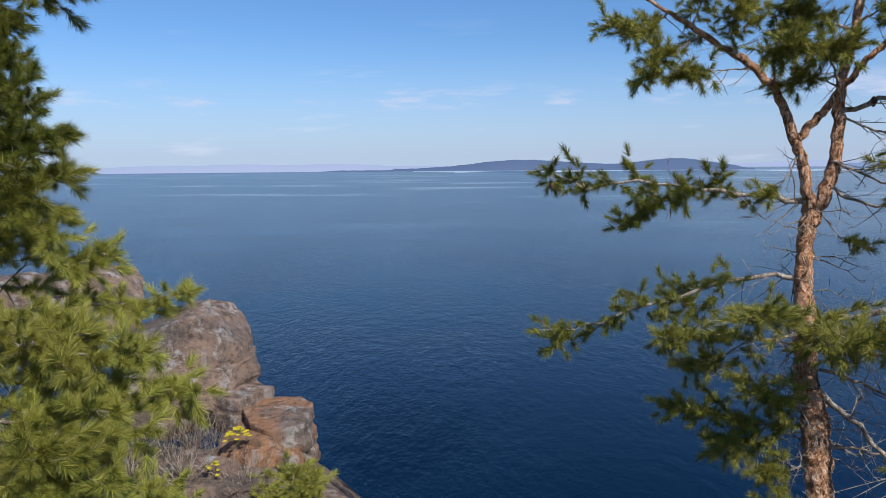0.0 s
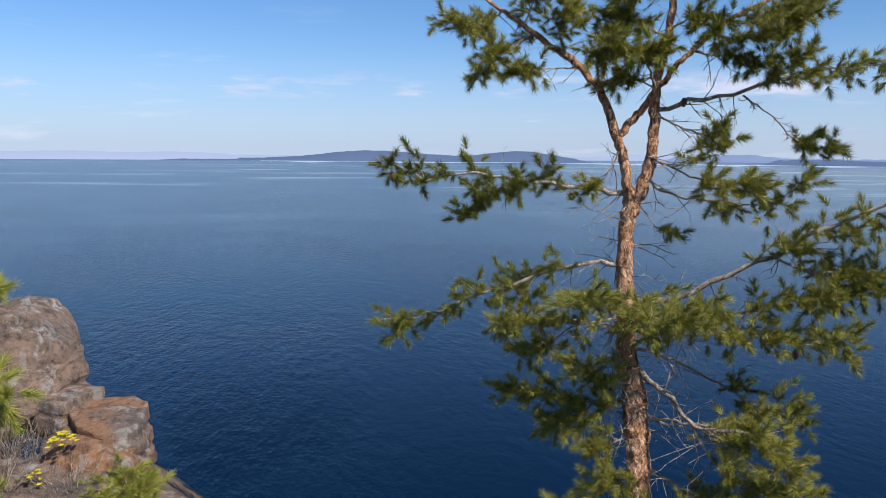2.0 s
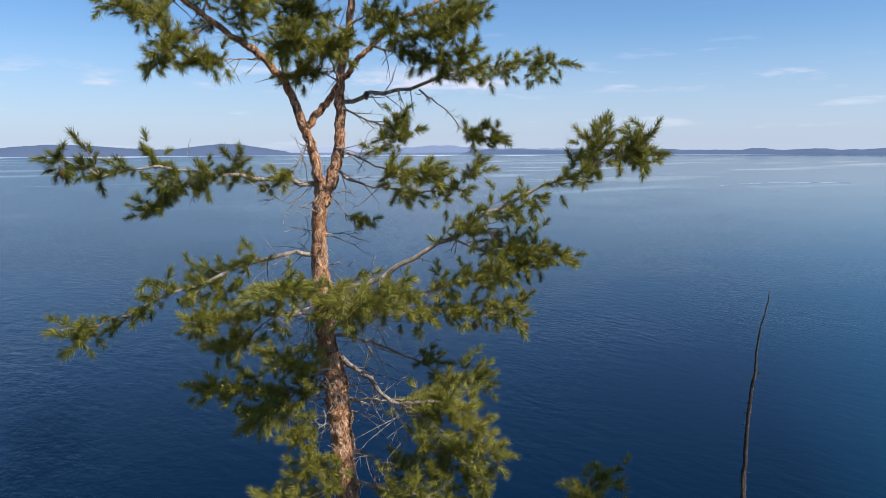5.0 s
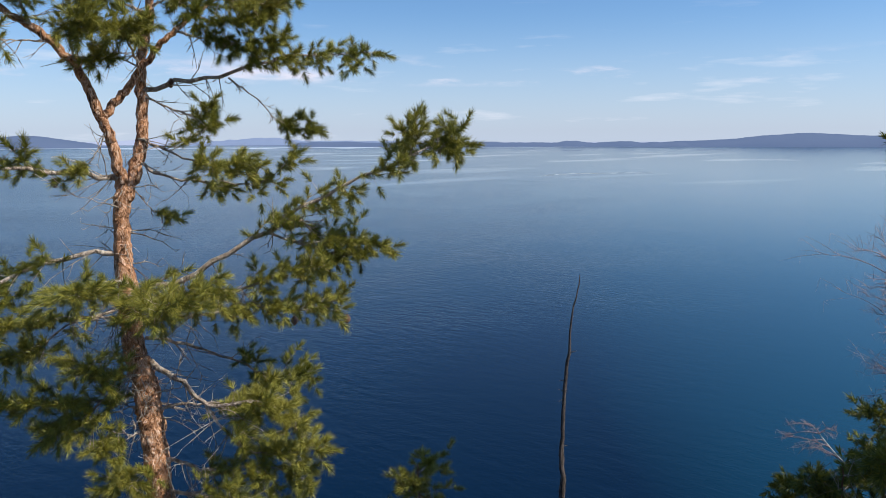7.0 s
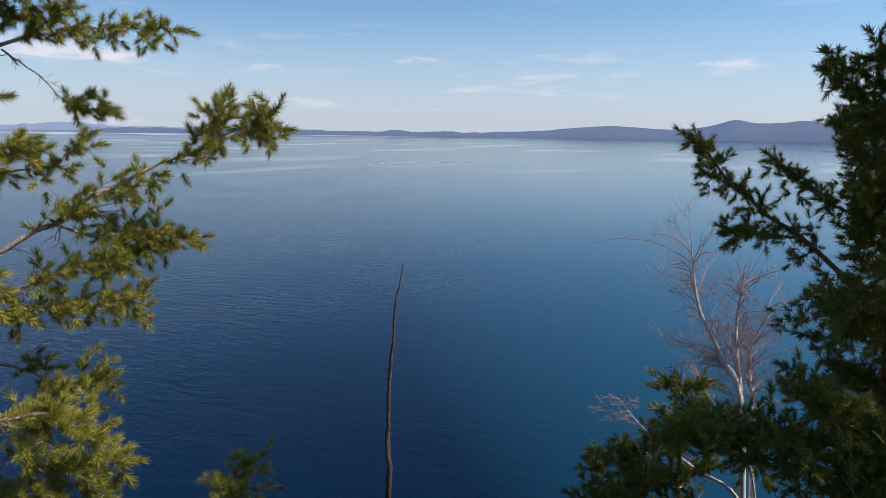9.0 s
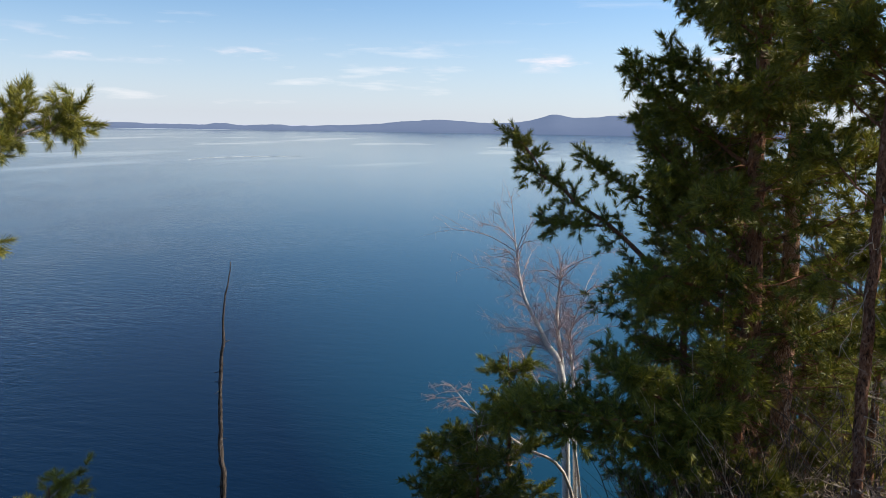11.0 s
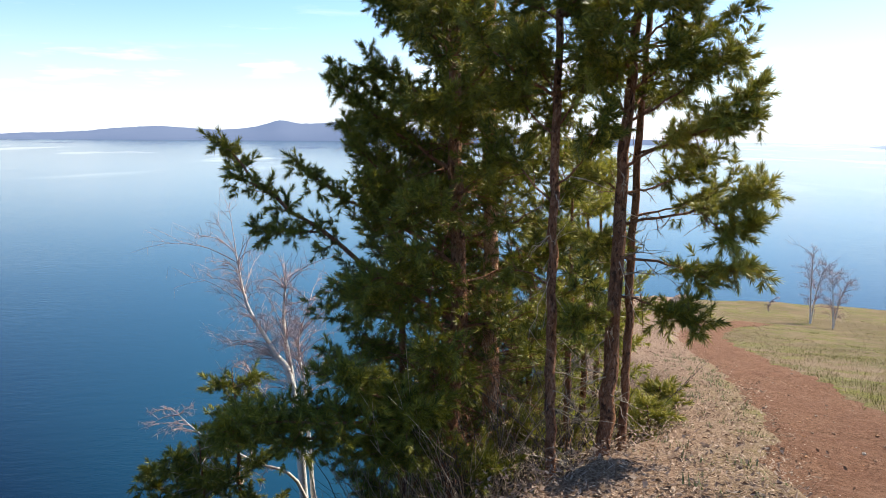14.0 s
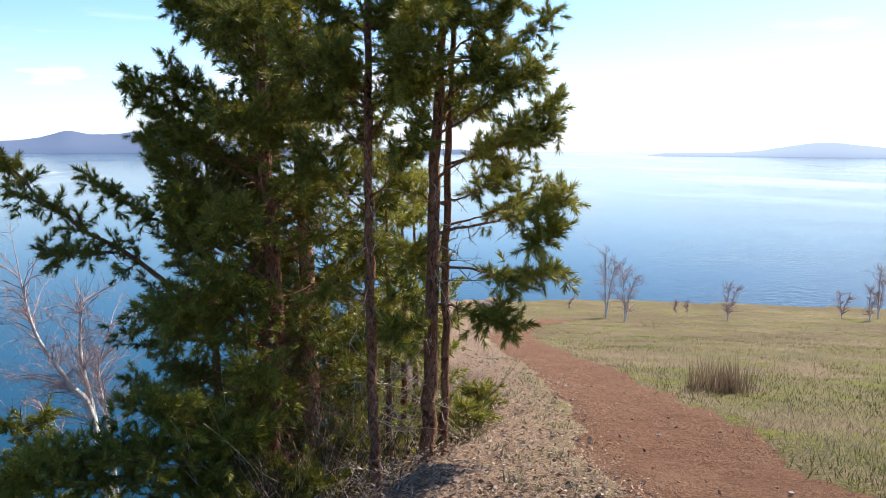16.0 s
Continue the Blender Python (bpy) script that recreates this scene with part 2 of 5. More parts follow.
GRASS = grass_mat("grass_blade", (0.045, 0.05, 0.012), (0.115, 0.115, 0.03), (0.23, 0.205, 0.08))
STRAW = grass_mat("dry_grass", (0.15, 0.10, 0.06), (0.27, 0.20, 0.13), (0.42, 0.34, 0.24))
REED = grass_mat("dry_stem", (0.10, 0.065, 0.045), (0.20, 0.13, 0.085), (0.32, 0.24, 0.16))
HERB = grass_mat("grey_herb", (0.10, 0.115, 0.055), (0.20, 0.215, 0.11), (0.32, 0.32, 0.19))
LITTER = grass_mat("leaf_litter", (0.10, 0.06, 0.04), (0.25, 0.165, 0.115), (0.46, 0.36, 0.28))
PETAL = Mat("yellow_petal", 0.6, 0.2).color((0.75, 0.62, 0.03)).leafy(0.3).m
CONE = Mat("pine_cone_scale", 0.8, 0.2).color((0.14, 0.075, 0.045)).m


def water_mat():
    m = Mat("lake_water", 0.06, 0.24)
    m.b.inputs["IOR"].default_value = 1.333
    v = m.pos(1, 1, 1)
    streak = m.noise(0.0042, 5, 0.55, m.pos(0.8, 2.6, 1, 28), 0.4)     # calm lanes between wind-ruffled water
    deep = m.ramp(m.noise(0.012, 4, 0.5), (0.3, (0.0002, 0.008, 0.024)), (0.7, (0.0004, 0.012, 0.034)))
    m.color(deep)
    wave = m.noise(0.9, 5, 0.6, m.pos(1.0, 0.38, 1, 35))
    fine = m.noise(3.2, 3, 0.55, m.pos(1.0, 0.5, 1, 20))
    gust = m.span(m.noise(0.03, 3, 0.5), 0.35, 0.65, 0.4, 1.0)
    reach = m.n.new("ShaderNodeVectorMath")
    reach.operation = "LENGTH"
    m.l.new(m.pos(), reach.inputs[0])
    out = m.span(reach.outputs["Value"], 250, 700)
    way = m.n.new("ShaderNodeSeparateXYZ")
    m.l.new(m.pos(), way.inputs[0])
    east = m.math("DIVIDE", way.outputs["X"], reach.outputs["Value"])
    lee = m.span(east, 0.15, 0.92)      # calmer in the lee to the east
    # lighter base and whiter tint eastward are painted for the brighter sky mirrored there
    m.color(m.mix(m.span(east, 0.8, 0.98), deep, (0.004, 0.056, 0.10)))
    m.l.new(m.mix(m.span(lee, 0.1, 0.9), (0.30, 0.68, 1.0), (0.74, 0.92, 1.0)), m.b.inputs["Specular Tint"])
    lane = m.math("MULTIPLY", m.span(streak, 0.54, 0.66), m.math("MULTIPLY", out, m.span(lee, 0.0, 0.6, 0.55, 1.0)))          # calm lanes lie offshore
    calm = m.span(lane, 0.0, 1.0, 1.0, 0.2)
    h = m.math("ADD", wave, m.math("MULTIPLY", fine, 0.3))
    still = m.math("SUBTRACT", 1.0, m.math("MULTIPLY", m.math("MULTIPLY", out, lee), 0.35))
    m.bump(h, m.math("MULTIPLY", m.math("MULTIPLY", gust, calm), m.math("MULTIPLY", m.math("MULTIPLY", still, m.span(east, 0.8, 0.97, 1.0, 0.5)), m.span(lee, 0.0, 1.0, 1.0, 0.16))), 0.22)
    m.l.new(m.math("MULTIPLY", m.span(lane, 0.0, 1.0, 1.0, 0.3), m.span(lee, 0.0, 0.9, 0.2, 0.11)), m.b.inputs["Roughness"])
    return m.m


WATER = water_mat()


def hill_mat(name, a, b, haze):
    """Far land: dim woods; the lit air before them is painted on as emission."""
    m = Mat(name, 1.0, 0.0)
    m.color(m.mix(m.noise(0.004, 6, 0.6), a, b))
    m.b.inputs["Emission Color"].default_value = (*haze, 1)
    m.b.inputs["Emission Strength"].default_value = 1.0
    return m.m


# last colour of each: the haze glow painted over that shore
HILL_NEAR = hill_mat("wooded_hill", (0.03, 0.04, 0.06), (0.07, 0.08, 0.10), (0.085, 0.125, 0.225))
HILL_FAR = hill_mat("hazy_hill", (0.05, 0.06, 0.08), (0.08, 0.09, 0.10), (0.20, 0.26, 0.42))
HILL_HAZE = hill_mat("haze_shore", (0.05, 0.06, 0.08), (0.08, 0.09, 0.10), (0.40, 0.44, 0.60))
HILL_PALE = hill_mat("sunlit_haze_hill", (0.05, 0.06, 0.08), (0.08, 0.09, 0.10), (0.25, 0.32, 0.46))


# ---- mesh helpers ----
def obj(name, verts, faces, material, parent=None, label="", smooth=False):
    me = bpy.data.meshes.new(name)
    me.from_pydata([tuple(v) for v in verts], [], faces)
    me.materials.append(material)
    if smooth:
        me.polygons.foreach_set("use_smooth", np.ones(len(me.polygons), dtype=bool))
    me.update()
    ob = new(name, me)
    if parent is not None:
        ob.parent = parent
        ob.matrix_parent_inverse = parent.matrix_basis.inverted()
    if label:
        tagged(ob, label)
    return ob


def tri_obj(name, tris, material, parent=None, label=""):
    """tris: array (n, 3, 3) of loose triangles."""
    tris = np.asarray(tris, dtype=np.float32).reshape(-1, 3)
    return quick(name, tris, np.arange(len(tris)).reshape(-1, 3), material, parent, label)


def base(name, at, label, category, group=""):
    e = new(name)
    e.location = at
    e.empty_display_size = 0.2
    e.matrix_basis = Matrix.Translation(at)
    return tagged(e, label, category, group)


def spline(pts, n):
    """n points on a smooth curve through pts."""
    p = np.array(pts, dtype=float)
    if len(p) == 2:
        return p[0] + (p[1] - p[0]) * np.linspace(0, 1, n)[:, None]
    q = np.vstack([2 * p[0] - p[1], p, 2 * p[-1] - p[-2]])
    u = np.linspace(0, len(p) - 1 - 1e-6, n)
    i = u.astype(int)
    f = (u - i)[:, None]
    a, b, c, d = q[i], q[i + 1], q[i + 2], q[i + 3]
    return 0.5 * (2 * b + (c - a) * f + (2 * a - 5 * b + 4 * c - d) * f ** 2 + (3 * b - a - 3 * c + d) * f ** 3)


class Wood:
    """Gathers tapered tubes into one mesh."""

    def __init__(self, seed):
        self.v, self.q, self.count = [], [], 0
        self.r = np.random.RandomState(seed)

    def tube(self, line, radii, sides=5, rough=0.0):
        line = np.asarray(line, dtype=float)
        k = len(line)
        tan = np.empty_like(line)
        tan[1:-1] = line[2:] - line[:-2]
        tan[0], tan[-1] = line[1] - line[0], line[-1] - line[-2]
        tan /= np.sqrt((tan * tan).sum(1))[:, None] + 1e-9
        rx, ry, rz = (0.31, 0.2, 0.93) if abs(tan[0, 2]) < 0.8 else (0.95, 0.3, 0.05)
        x, y, z = tan[:, 0], tan[:, 1], tan[:, 2]
        a = np.stack([y * rz - z * ry, z * rx - x * rz, x * ry - y * rx], -1)
        a /= np.sqrt((a * a).sum(1))[:, None] + 1e-9
        b = np.stack([y * a[:, 2] - z * a[:, 1], z * a[:, 0] - x * a[:, 2], x * a[:, 1] - y * a[:, 0]], -1)
        ang = np.arange(sides) * 2 * math.pi / sides
        rad = np.asarray(radii, dtype=float)[:, None] * np.ones(sides)
        if rough:
            rad = rad * (1 + rough * self.r.uniform(-1, 1, (k, sides)))
        ring = line[:, None] + rad[:, :, None] * (np.cos(ang)[None, :, None] * a[:, None] + np.sin(ang)[None, :, None] * b[:, None])
        o = self.count
        self.v.append(ring.reshape(-1, 3))
        self.count += k * sides
        i = (np.arange(k - 1) * sides)[:, None] + o
        j = np.arange(sides)[None]
        n = (j + 1) % sides
        self.q.append(np.stack([i + j, i + n, i + sides + n, i + sides + j], -1).reshape(-1, 4))

    def done(self, name, material, parent, label=""):
        v, q = np.concatenate(self.v), np.concatenate(self.q)
        return quick(name, v, q, material, parent, label, True)


def quick(name, v, q, material, parent=None, label="", smooth=False):
    """Links a mesh from an array of places and an array of equal-sided faces."""
    me = bpy.data.meshes.new(name)
    k, sides = q.shape
    me.vertices.add(len(v))
    me.vertices.foreach_set("co", np.asarray(v, dtype=np.float32).ravel())
    me.loops.add(k * sides)
    me.loops.foreach_set("vertex_index", np.asarray(q, dtype=np.int32).ravel())
    me.polygons.add(k)
    me.polygons.foreach_set("loop_start", np.arange(0, k * sides, sides, dtype=np.int32))
    if smooth:
        me.polygons.foreach_set("use_smooth", np.ones(k, dtype=bool))
    me.materials.append(material)
    me.update(calc_edges=True)
    ob = new(name, me)
    if parent is not None:
        ob.parent = parent
        ob.matrix_parent_inverse = parent.matrix_basis.inverted()
    if label:
        tagged(ob, label)
    return ob


def tuft_shape(n, length, needle, width, seed, spread=(28, 68)):
    """One shoot with n needles as narrow blades; it points along +z."""
    r = np.random.RandomState(seed)
    out = []
    for i in range(n):
        u = i / n
        az = i * 2.39996 + r.uniform(-0.4, 0.4)
        tilt = radians(spread[1] + (spread[0] - spread[1]) * u ** 0.8 + r.uniform(-10, 10)) * (1 if u < 0.94 else 0.4)
        d = np.array([math.cos(az) * math.sin(tilt), math.sin(az) * math.sin(tilt), math.cos(tilt)])
        s = np.array([0, 0, u * length])
        side = np.cross(d, r.normal(size=3))
        side /= np.linalg.norm(side) + 1e-9
        ln = needle * r.uniform(0.75, 1.15)
        w = width * r.uniform(0.8, 1.2)
        out.append([s - side * w / 2, s + side * w / 2, s + d * ln])
    return np.array(out)


TUFTS = [tuft_shape(78, 0.048, 0.048, 0.0033, s, (24, 62)) for s in range(5)]
TUFTS_NEAR = [tuft_shape(124, 0.055, 0.056, 0.0026, 30 + s, (22, 58)) for s in range(5)]
TUFTS_FAR = [tuft_shape(36, 0.052, 0.052, 0.0062, 10 + s, (22, 64)) for s in range(5)]

TUFTS_THICKET = [tuft_shape(22, 0.055, 0.055, 0.009, 20 + s, (22, 64)) for s in range(5)]


def place_tufts(spots, shapes, r):
    """spots: rows of (place, way, size). All needles as one array."""
    if not spots:
        return np.zeros((0, 3, 3))
    p = np.array([s[0] for s in spots])
    w = np.array([s[1] for s in spots])
    size = np.array([s[2] for s in spots])
    w /= np.linalg.norm(w, axis=1)[:, None] + 1e-9
    a = np.cross(w, (0.13, 0.97, 0.2))
    a /= np.linalg.norm(a, axis=1)[:, None] + 1e-9
    b = np.cross(w, a)
    t = r.uniform(0, 6.28, len(p))[:, None]
    a, b = a * np.cos(t) + b * np.sin(t), b * np.cos(t) - a * np.sin(t)
    m = np.stack([a, b, w], 1) * size[:, None, None]
    pick = r.randint(len(shapes), size=len(p))
    out = []
    for k, shape in enumerate(shapes):
        g = pick == k
        if g.any():
            out.append((np.einsum("nvi,tij->tnvj", shape, m[g]) + p[g][:, None, None]).reshape(-1, 3, 3))
    return np.concatenate(out)


def limb(tree, pts, r0, seed, bare=0.3, twig=0.3, n=12, mat=NEEDLE, bark=BARK_GREY, dead=4, up=0.02, size=1.0, sub=2, shapes=TUFTS, step=0.05, flat=0.4, short=0.72):
    """A limb with side twigs; needles sit along the outer twigs. bare: share of the limb without living twigs."""
    r = np.random.RandomState(seed)
    close = shapes is TUFTS or shapes is TUFTS_NEAR
    k = 20 if close else 13
    line = spline(pts, k)
    span = np.linalg.norm(line[-1] - line[0])
    line[1:-1] += r.normal(0, span * 0.007, (k - 2, 3))
    w = Wood(seed)
    w.tube(line, r0 * (1 - 0.8 * np.linspace(0, 1, k) ** 0.8), 6 if close else 5, 0.12)
    spots = []
    tan = np.gradient(line, axis=0)
    tan /= np.linalg.norm(tan, axis=1)[:, None] + 1e-9

    def shoot(p, d, length, rad, depth):
        d = d / (np.linalg.norm(d) + 1e-9)
        m = max(3, int(length / 0.075))
        bend = np.array([0, 0, up * length]) + r.normal(0, 0.08 * length, 3)
        u = np.linspace(0, 1, m)[:, None]
        s = p + d * length * u + bend * u ** 2
        s[1:] += r.normal(0, 0.006, (m - 1, 3))
        w.tube(s, rad * (1 - 0.7 * u[:, 0]), 3)
        t = np.gradient(s, axis=0)
        return s, t / (np.linalg.norm(t, axis=1)[:, None] + 1e-9)

    def dress(s, t, more):
        """A full tuft at the tip and some close behind it."""
        spots.append((s[-1], t[-1] + r.normal(0, 0.12, 3), size * r.uniform(0.95, 1.3)))
        length = np.linalg.norm(s[-1] - s[0])
        for j in range(more):
            back = min(0.75, step * (j + r.uniform(0.5, 1.2)) / max(length, 1e-3))
            i = int((1 - back) * (len(s) - 1))
            spots.append((s[i], t[i] * 0.6 + r.normal(0, 0.7, 3) + np.array([0, 0, 0.05]), size * r.uniform(0.8, 1.15)))

    for j in range(n):
        u = bare + (1 - bare) * (j + r.rand()) / n
        i = min(int(u * (k - 1)), k - 1)
        side = np.cross(tan[i], (0, 0, 1)) * (1 if j % 2 else -1)
        side = side / (np.linalg.norm(side) + 1e-9) + np.array([0, 0, r.normal(-0.14, flat)])
        d = tan[i] * r.uniform(0.5, 1.1) + side
        length = short * twig * r.uniform(0.45, 1.2) * (1.15 - 0.5 * u)
        s, t = shoot(line[i], d, length, max(0.0025, r0 * 0.22), 0)
        dress(s, t, 3)
        for _ in range(sub):
            b = r.randint(1, len(s))
            s2, t2 = shoot(s[b], t[b] * 0.8 + r.normal(0, 0.8, 3), max(0.07, length * r.uniform(0.3, 0.6)), 0.0022, 1)
            dress(s2, t2, 1)
    dress(line[int(k * 0.6):], tan[int(k * 0.6):], 4)
    for j in range(dead):
        i = r.randint(1, max(2, int(k * max(bare, 0.3))))
        d = tan[i] * 0.5 + r.normal(0, 0.7, 3) + np.array([0, 0, -0.25])
        s, t = shoot(line[i], d, twig * r.uniform(0.5, 1.2), 0.0042, 0)
        for _ in range(2):
            b = r.randint(1, len(s))
            shoot(s[b], t[b] + r.normal(0, 0.7, 3), twig * r.uniform(0.2, 0.5), 0.0026, 1)
    branch = w.done("limb", bark, tree)
    tagged(tri_obj("foliage", place_tufts(spots, shapes, r), mat, branch, "long green pine needles in tufts"), kind="stuff")
    return branch


def trunk(tree, pts, radii, seed, mat=BARK, name="trunk", n=44, sides=14, fine=0):
    w = Wood(seed)
    line = spline(pts, n)
    rad = np.interp(np.linspace(0, 1, n), np.linspace(0, 1, len(radii)), radii)
    line[1:-1] += w.r.normal(0, 0.006, (n - 2, 3))
    if fine:
        n2 = n * fine
        at = np.linspace(0, n - 1, n2)
        dense = np.stack([np.interp(at, np.arange(n), line[:, k]) for k in range(3)], -1)
        w.tube(dense, np.interp(at, np.arange(n), rad), 34)
        ring = w.v[0].reshape(n2, 34, 3)
        for i in range(n2):
            for j in range(34):
                p = Vector(ring[i, j])
                q = Vector((p.x * 30, p.y * 30, p.z * 15))
                plate = noise.cell(Vector((q.x * 0.9, q.y * 0.9, q.z * 0.8)) + noise.noise_vector(q * 0.6) * 0.8)
                g = 0.16 * noise.noise(q) + 0.10 * noise.noise(q * 2.3) + 0.11 * plate
                ring[i, j] = dense[i] + (ring[i, j] - dense[i]) * (1 + g)
        w.v[0] = ring.reshape(-1, 3)
    else:
        w.tube(line, rad, sides, 0.07)
    return w.done(name, mat, tree), line


def whorls(tree, line, lo, hi, n, reach, seed, rise=0.25, away=None, thin=0.011, twigs=10, **kw):
    """Limbs all round a trunk, between two shares of its height, shorter towards the top."""
    r = np.random.RandomState(seed)
    for i in range(n):
        u = lo + (hi - lo) * (i + r.rand()) / n
        p = line[min(int(u * (len(line) - 1)), len(line) - 1)]
        az = i * 2.39996 + r.uniform(-0.5, 0.5)
        d = np.array([math.cos(az), math.sin(az), 0.0])
        if away is not None and d @ np.array((*away, 0.0)) > 0.45:
            d = -d
        v = (u - lo) / max(1e-6, hi - lo)
        ln = reach * (1 - 0.65 * v) * r.uniform(0.7, 1.15)
        pts = [p, p + d * ln * 0.5 + np.array([0, 0, rise * ln * 0.35]), p + d * ln + np.array([0, 0, rise * ln])]
        limb(tree, pts, thin * r.uniform(0.8, 1.2), seed * 97 + i, n=twigs, **kw)


def dead_twigs(tree, line, lo, hi, n, reach, seed, mat=BARK_GREY):
    """Bare dry branchlets on the lower trunk, as one part."""
    w = Wood(seed)
    r = w.r
    for i in range(n):
        p = line[int(r.uniform(lo, hi) * (len(line) - 1))]
        d = r.normal(0, 1, 3) * np.array([1, 1, 0.35])
        d /= np.linalg.norm(d)
        ln = reach * r.uniform(0.4, 1.1)
        u = np.linspace(0, 1, 8)[:, None]
        s = p + d * ln * u + np.array([0, 0, -0.25 * ln]) * u ** 2 + r.normal(0, 0.012, (8, 3)) * u
        w.tube(s, 0.005 * (1 - 0.75 * u[:, 0]), 4)
        for _ in range(4):
            b = r.randint(2, 8)
            e = s[b] + (d + r.normal(0, 0.8, 3)) * ln * r.uniform(0.12, 0.35)
            w.tube(spline([s[b], (s[b] + e) / 2 + r.normal(0, 0.02, 3), e], 5), np.linspace(0.0025, 0.001, 5), 3)
    tagged(w.done("dead_branchlet", mat, tree, "bare grey dead branchlets"), kind="stuff")


# ---- the land: headland that falls to the lake ----
LAKE = -26.0
EDGE = [(-4600, 300), (-60, 16), (-12, 9), (-4, 8.6), (-1.6, 7.6), (-1.3, 6.2), (-1.4, 4.6), (-1.1, 2.8), (0.2, 1.2), (2, 0.4), (4, -1.35),
        (5.5, -2.4), (9, -3.6), (15, -4.3), (30, -7.5), (46, -10), (52, -16), (52, -30), (45, -48), (30, -75), (0, -300), (-2000, -4600), (-4600, -4600)]


def plateau(x, y):
    s = np.maximum(0, 0.93 * x - 0.37 * y - 4.2)
    z = -0.228 * s + 0.00085 * np.minimum(s, 60) ** 2
    z = np.where(s > 60, -0.228 * 60 + 0.00085 * 3600 - 0.01 * (s - 60), z)
    return z - 0.22 * np.clip(y - 1.5, 0, 8)


def off_edge(x, y):
    """Distance outside the brink (negative on the land)."""
    e = np.array(EDGE, dtype=float)
    best = np.full(x.shape, 1e9)
    inside = np.zeros(x.shape, dtype=bool)
    for (ax, ay), (bx, by) in zip(e, np.roll(e, -1, axis=0)):
        dx, dy = bx - ax, by - ay
        t = np.clip(((x - ax) * dx + (y - ay) * dy) / (dx * dx + dy * dy), 0, 1)
        best = np.minimum(best, np.hypot(x - ax - t * dx, y - ay - t * dy))
        if by != ay:
            inside ^= ((ay > y) != (by > y)) & (x < dx * (y - ay) / dy + ax)
    return np.where(inside, -best, best)


def wobble(x, y, f, seed):
    r = np.random.RandomState(seed)
    z = 0
    for i in range(5):
        a, p = r.uniform(0, 6.28), r.uniform(0, 6.28, 2)
        k = f * (1.0 + 0.45 * i)
        z = z + np.sin(k * (x * math.cos(a) + y * math.sin(a)) + p[0]) / (1 + 0.4 * i)
    return z / 3


def land(x, y):
    x, y = np.asarray(x, dtype=float), np.asarray(y, dtype=float)
    d = off_edge(x, y)
    steep = np.interp(x, [14, 45], [2.6, 0.5])
    steep = np.where(y > -12, 2.6 - 1.5 * np.exp(-((x - 7) ** 2 + (y + 0.6) ** 2) / 7), steep)
    out = np.maximum(d, 0)
    z = plateau(x, y) - 0.8 * np.minimum(out, 0.8) - steep * np.maximum(out - 0.8, 0)
    z = z + 0.05 * wobble(x, y, 1.3, 1) + 0.012 * wobble(x, y, 5.0, 2) + 0.15 * wobble(x, y, 0.23, 3) * np.clip(np.hypot(x, y) / 12 - 0.4, 0, 1)
    z = z + 0.22 * wobble(x, y, 2.1, 4) * np.clip(out, 0, 1)
    return np.maximum(z, LAKE - 2.5)


def at_land(x, y):
    return float(land(np.array([x]), np.array([y]))[0])


# course of the track; the ground lies a little lower under it
TRACK = [(-6, -2.6), (-2, -2.35)] + [(p[0], p[1]) for p in [(3.52, -3.05, -0.02), (5.08, -3.65, -0.38), (7.58, -4.53, -1.01), (11.42, -5.69, -1.92), (16.16, -6.95, -2.99), (23.17, -9.18, -4.60), (28.59, -11.71, -5.77), (33.68, -15.62, -6.61)]]
tl = spline([(x, y, 0) for x, y in TRACK], 260)
tt = np.gradient(tl, axis=0)
tt /= np.linalg.norm(tt, axis=1)[:, None]
tn = np.stack([-tt[:, 1], tt[:, 0]], -1)
rad = np.concatenate([[0.0], np.geomspace(0.25, 90, 150), np.geomspace(100, 4700, 26)])
ang = np.linspace(0, 2 * math.pi, 420, endpoint=False)
gx = 0.5 + rad[:, None] * np.cos(ang)[None]
gy = -0.6 + rad[:, None] * np.sin(ang)[None]
gz = land(gx, gy)
near = (np.hypot(gx, gy) < 60) & (gx > -8)
flat_x, flat_y = gx[near], gy[near]
gap = np.min(np.hypot(tl[None, ::2, 0] - flat_x[:, None], tl[None, ::2, 1] - flat_y[:, None]), axis=1)
gz[near] -= 0.07 * np.clip((0.72 - gap) / 0.25, 0, 1)
verts = np.stack([gx, gy, gz], -1).reshape(-1, 3).tolist()
na = len(ang)
faces = [(i * na + j, i * na + (j + 1) % na, (i + 1) * na + (j + 1) % na, (i + 1) * na + j) for i in range(1, len(rad) - 1) for j in range(na)]
faces += [(0, na + (j + 1) % na, na + j)[::-1] for j in range(na)]
ground = tagged(obj("ground", verts, faces, GROUND, smooth=True), "grassy headland with dead grass and needle litter", "ground", kind="structure")

# lake: one sheet to the horizon
ring = [0, 20, 60, 150, 400, 1000, 2200, 4900]
lv = [(0, 0, LAKE)] + [(q * math.cos(a), q * math.sin(a), LAKE) for q in ring[1:] for a in np.linspace(0, 2 * math.pi, 96, endpoint=False)]
lf = [(0, 1 + j, 1 + (j + 1) % 96) for j in range(96)]
lf += [(1 + i * 96 + j, 1 + (i + 1) * 96 + j, 1 + (i + 1) * 96 + (j + 1) % 96, 1 + i * 96 + (j + 1) % 96) for i in range(len(ring) - 2) for j in range(96)]
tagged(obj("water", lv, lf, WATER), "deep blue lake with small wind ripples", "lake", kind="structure")


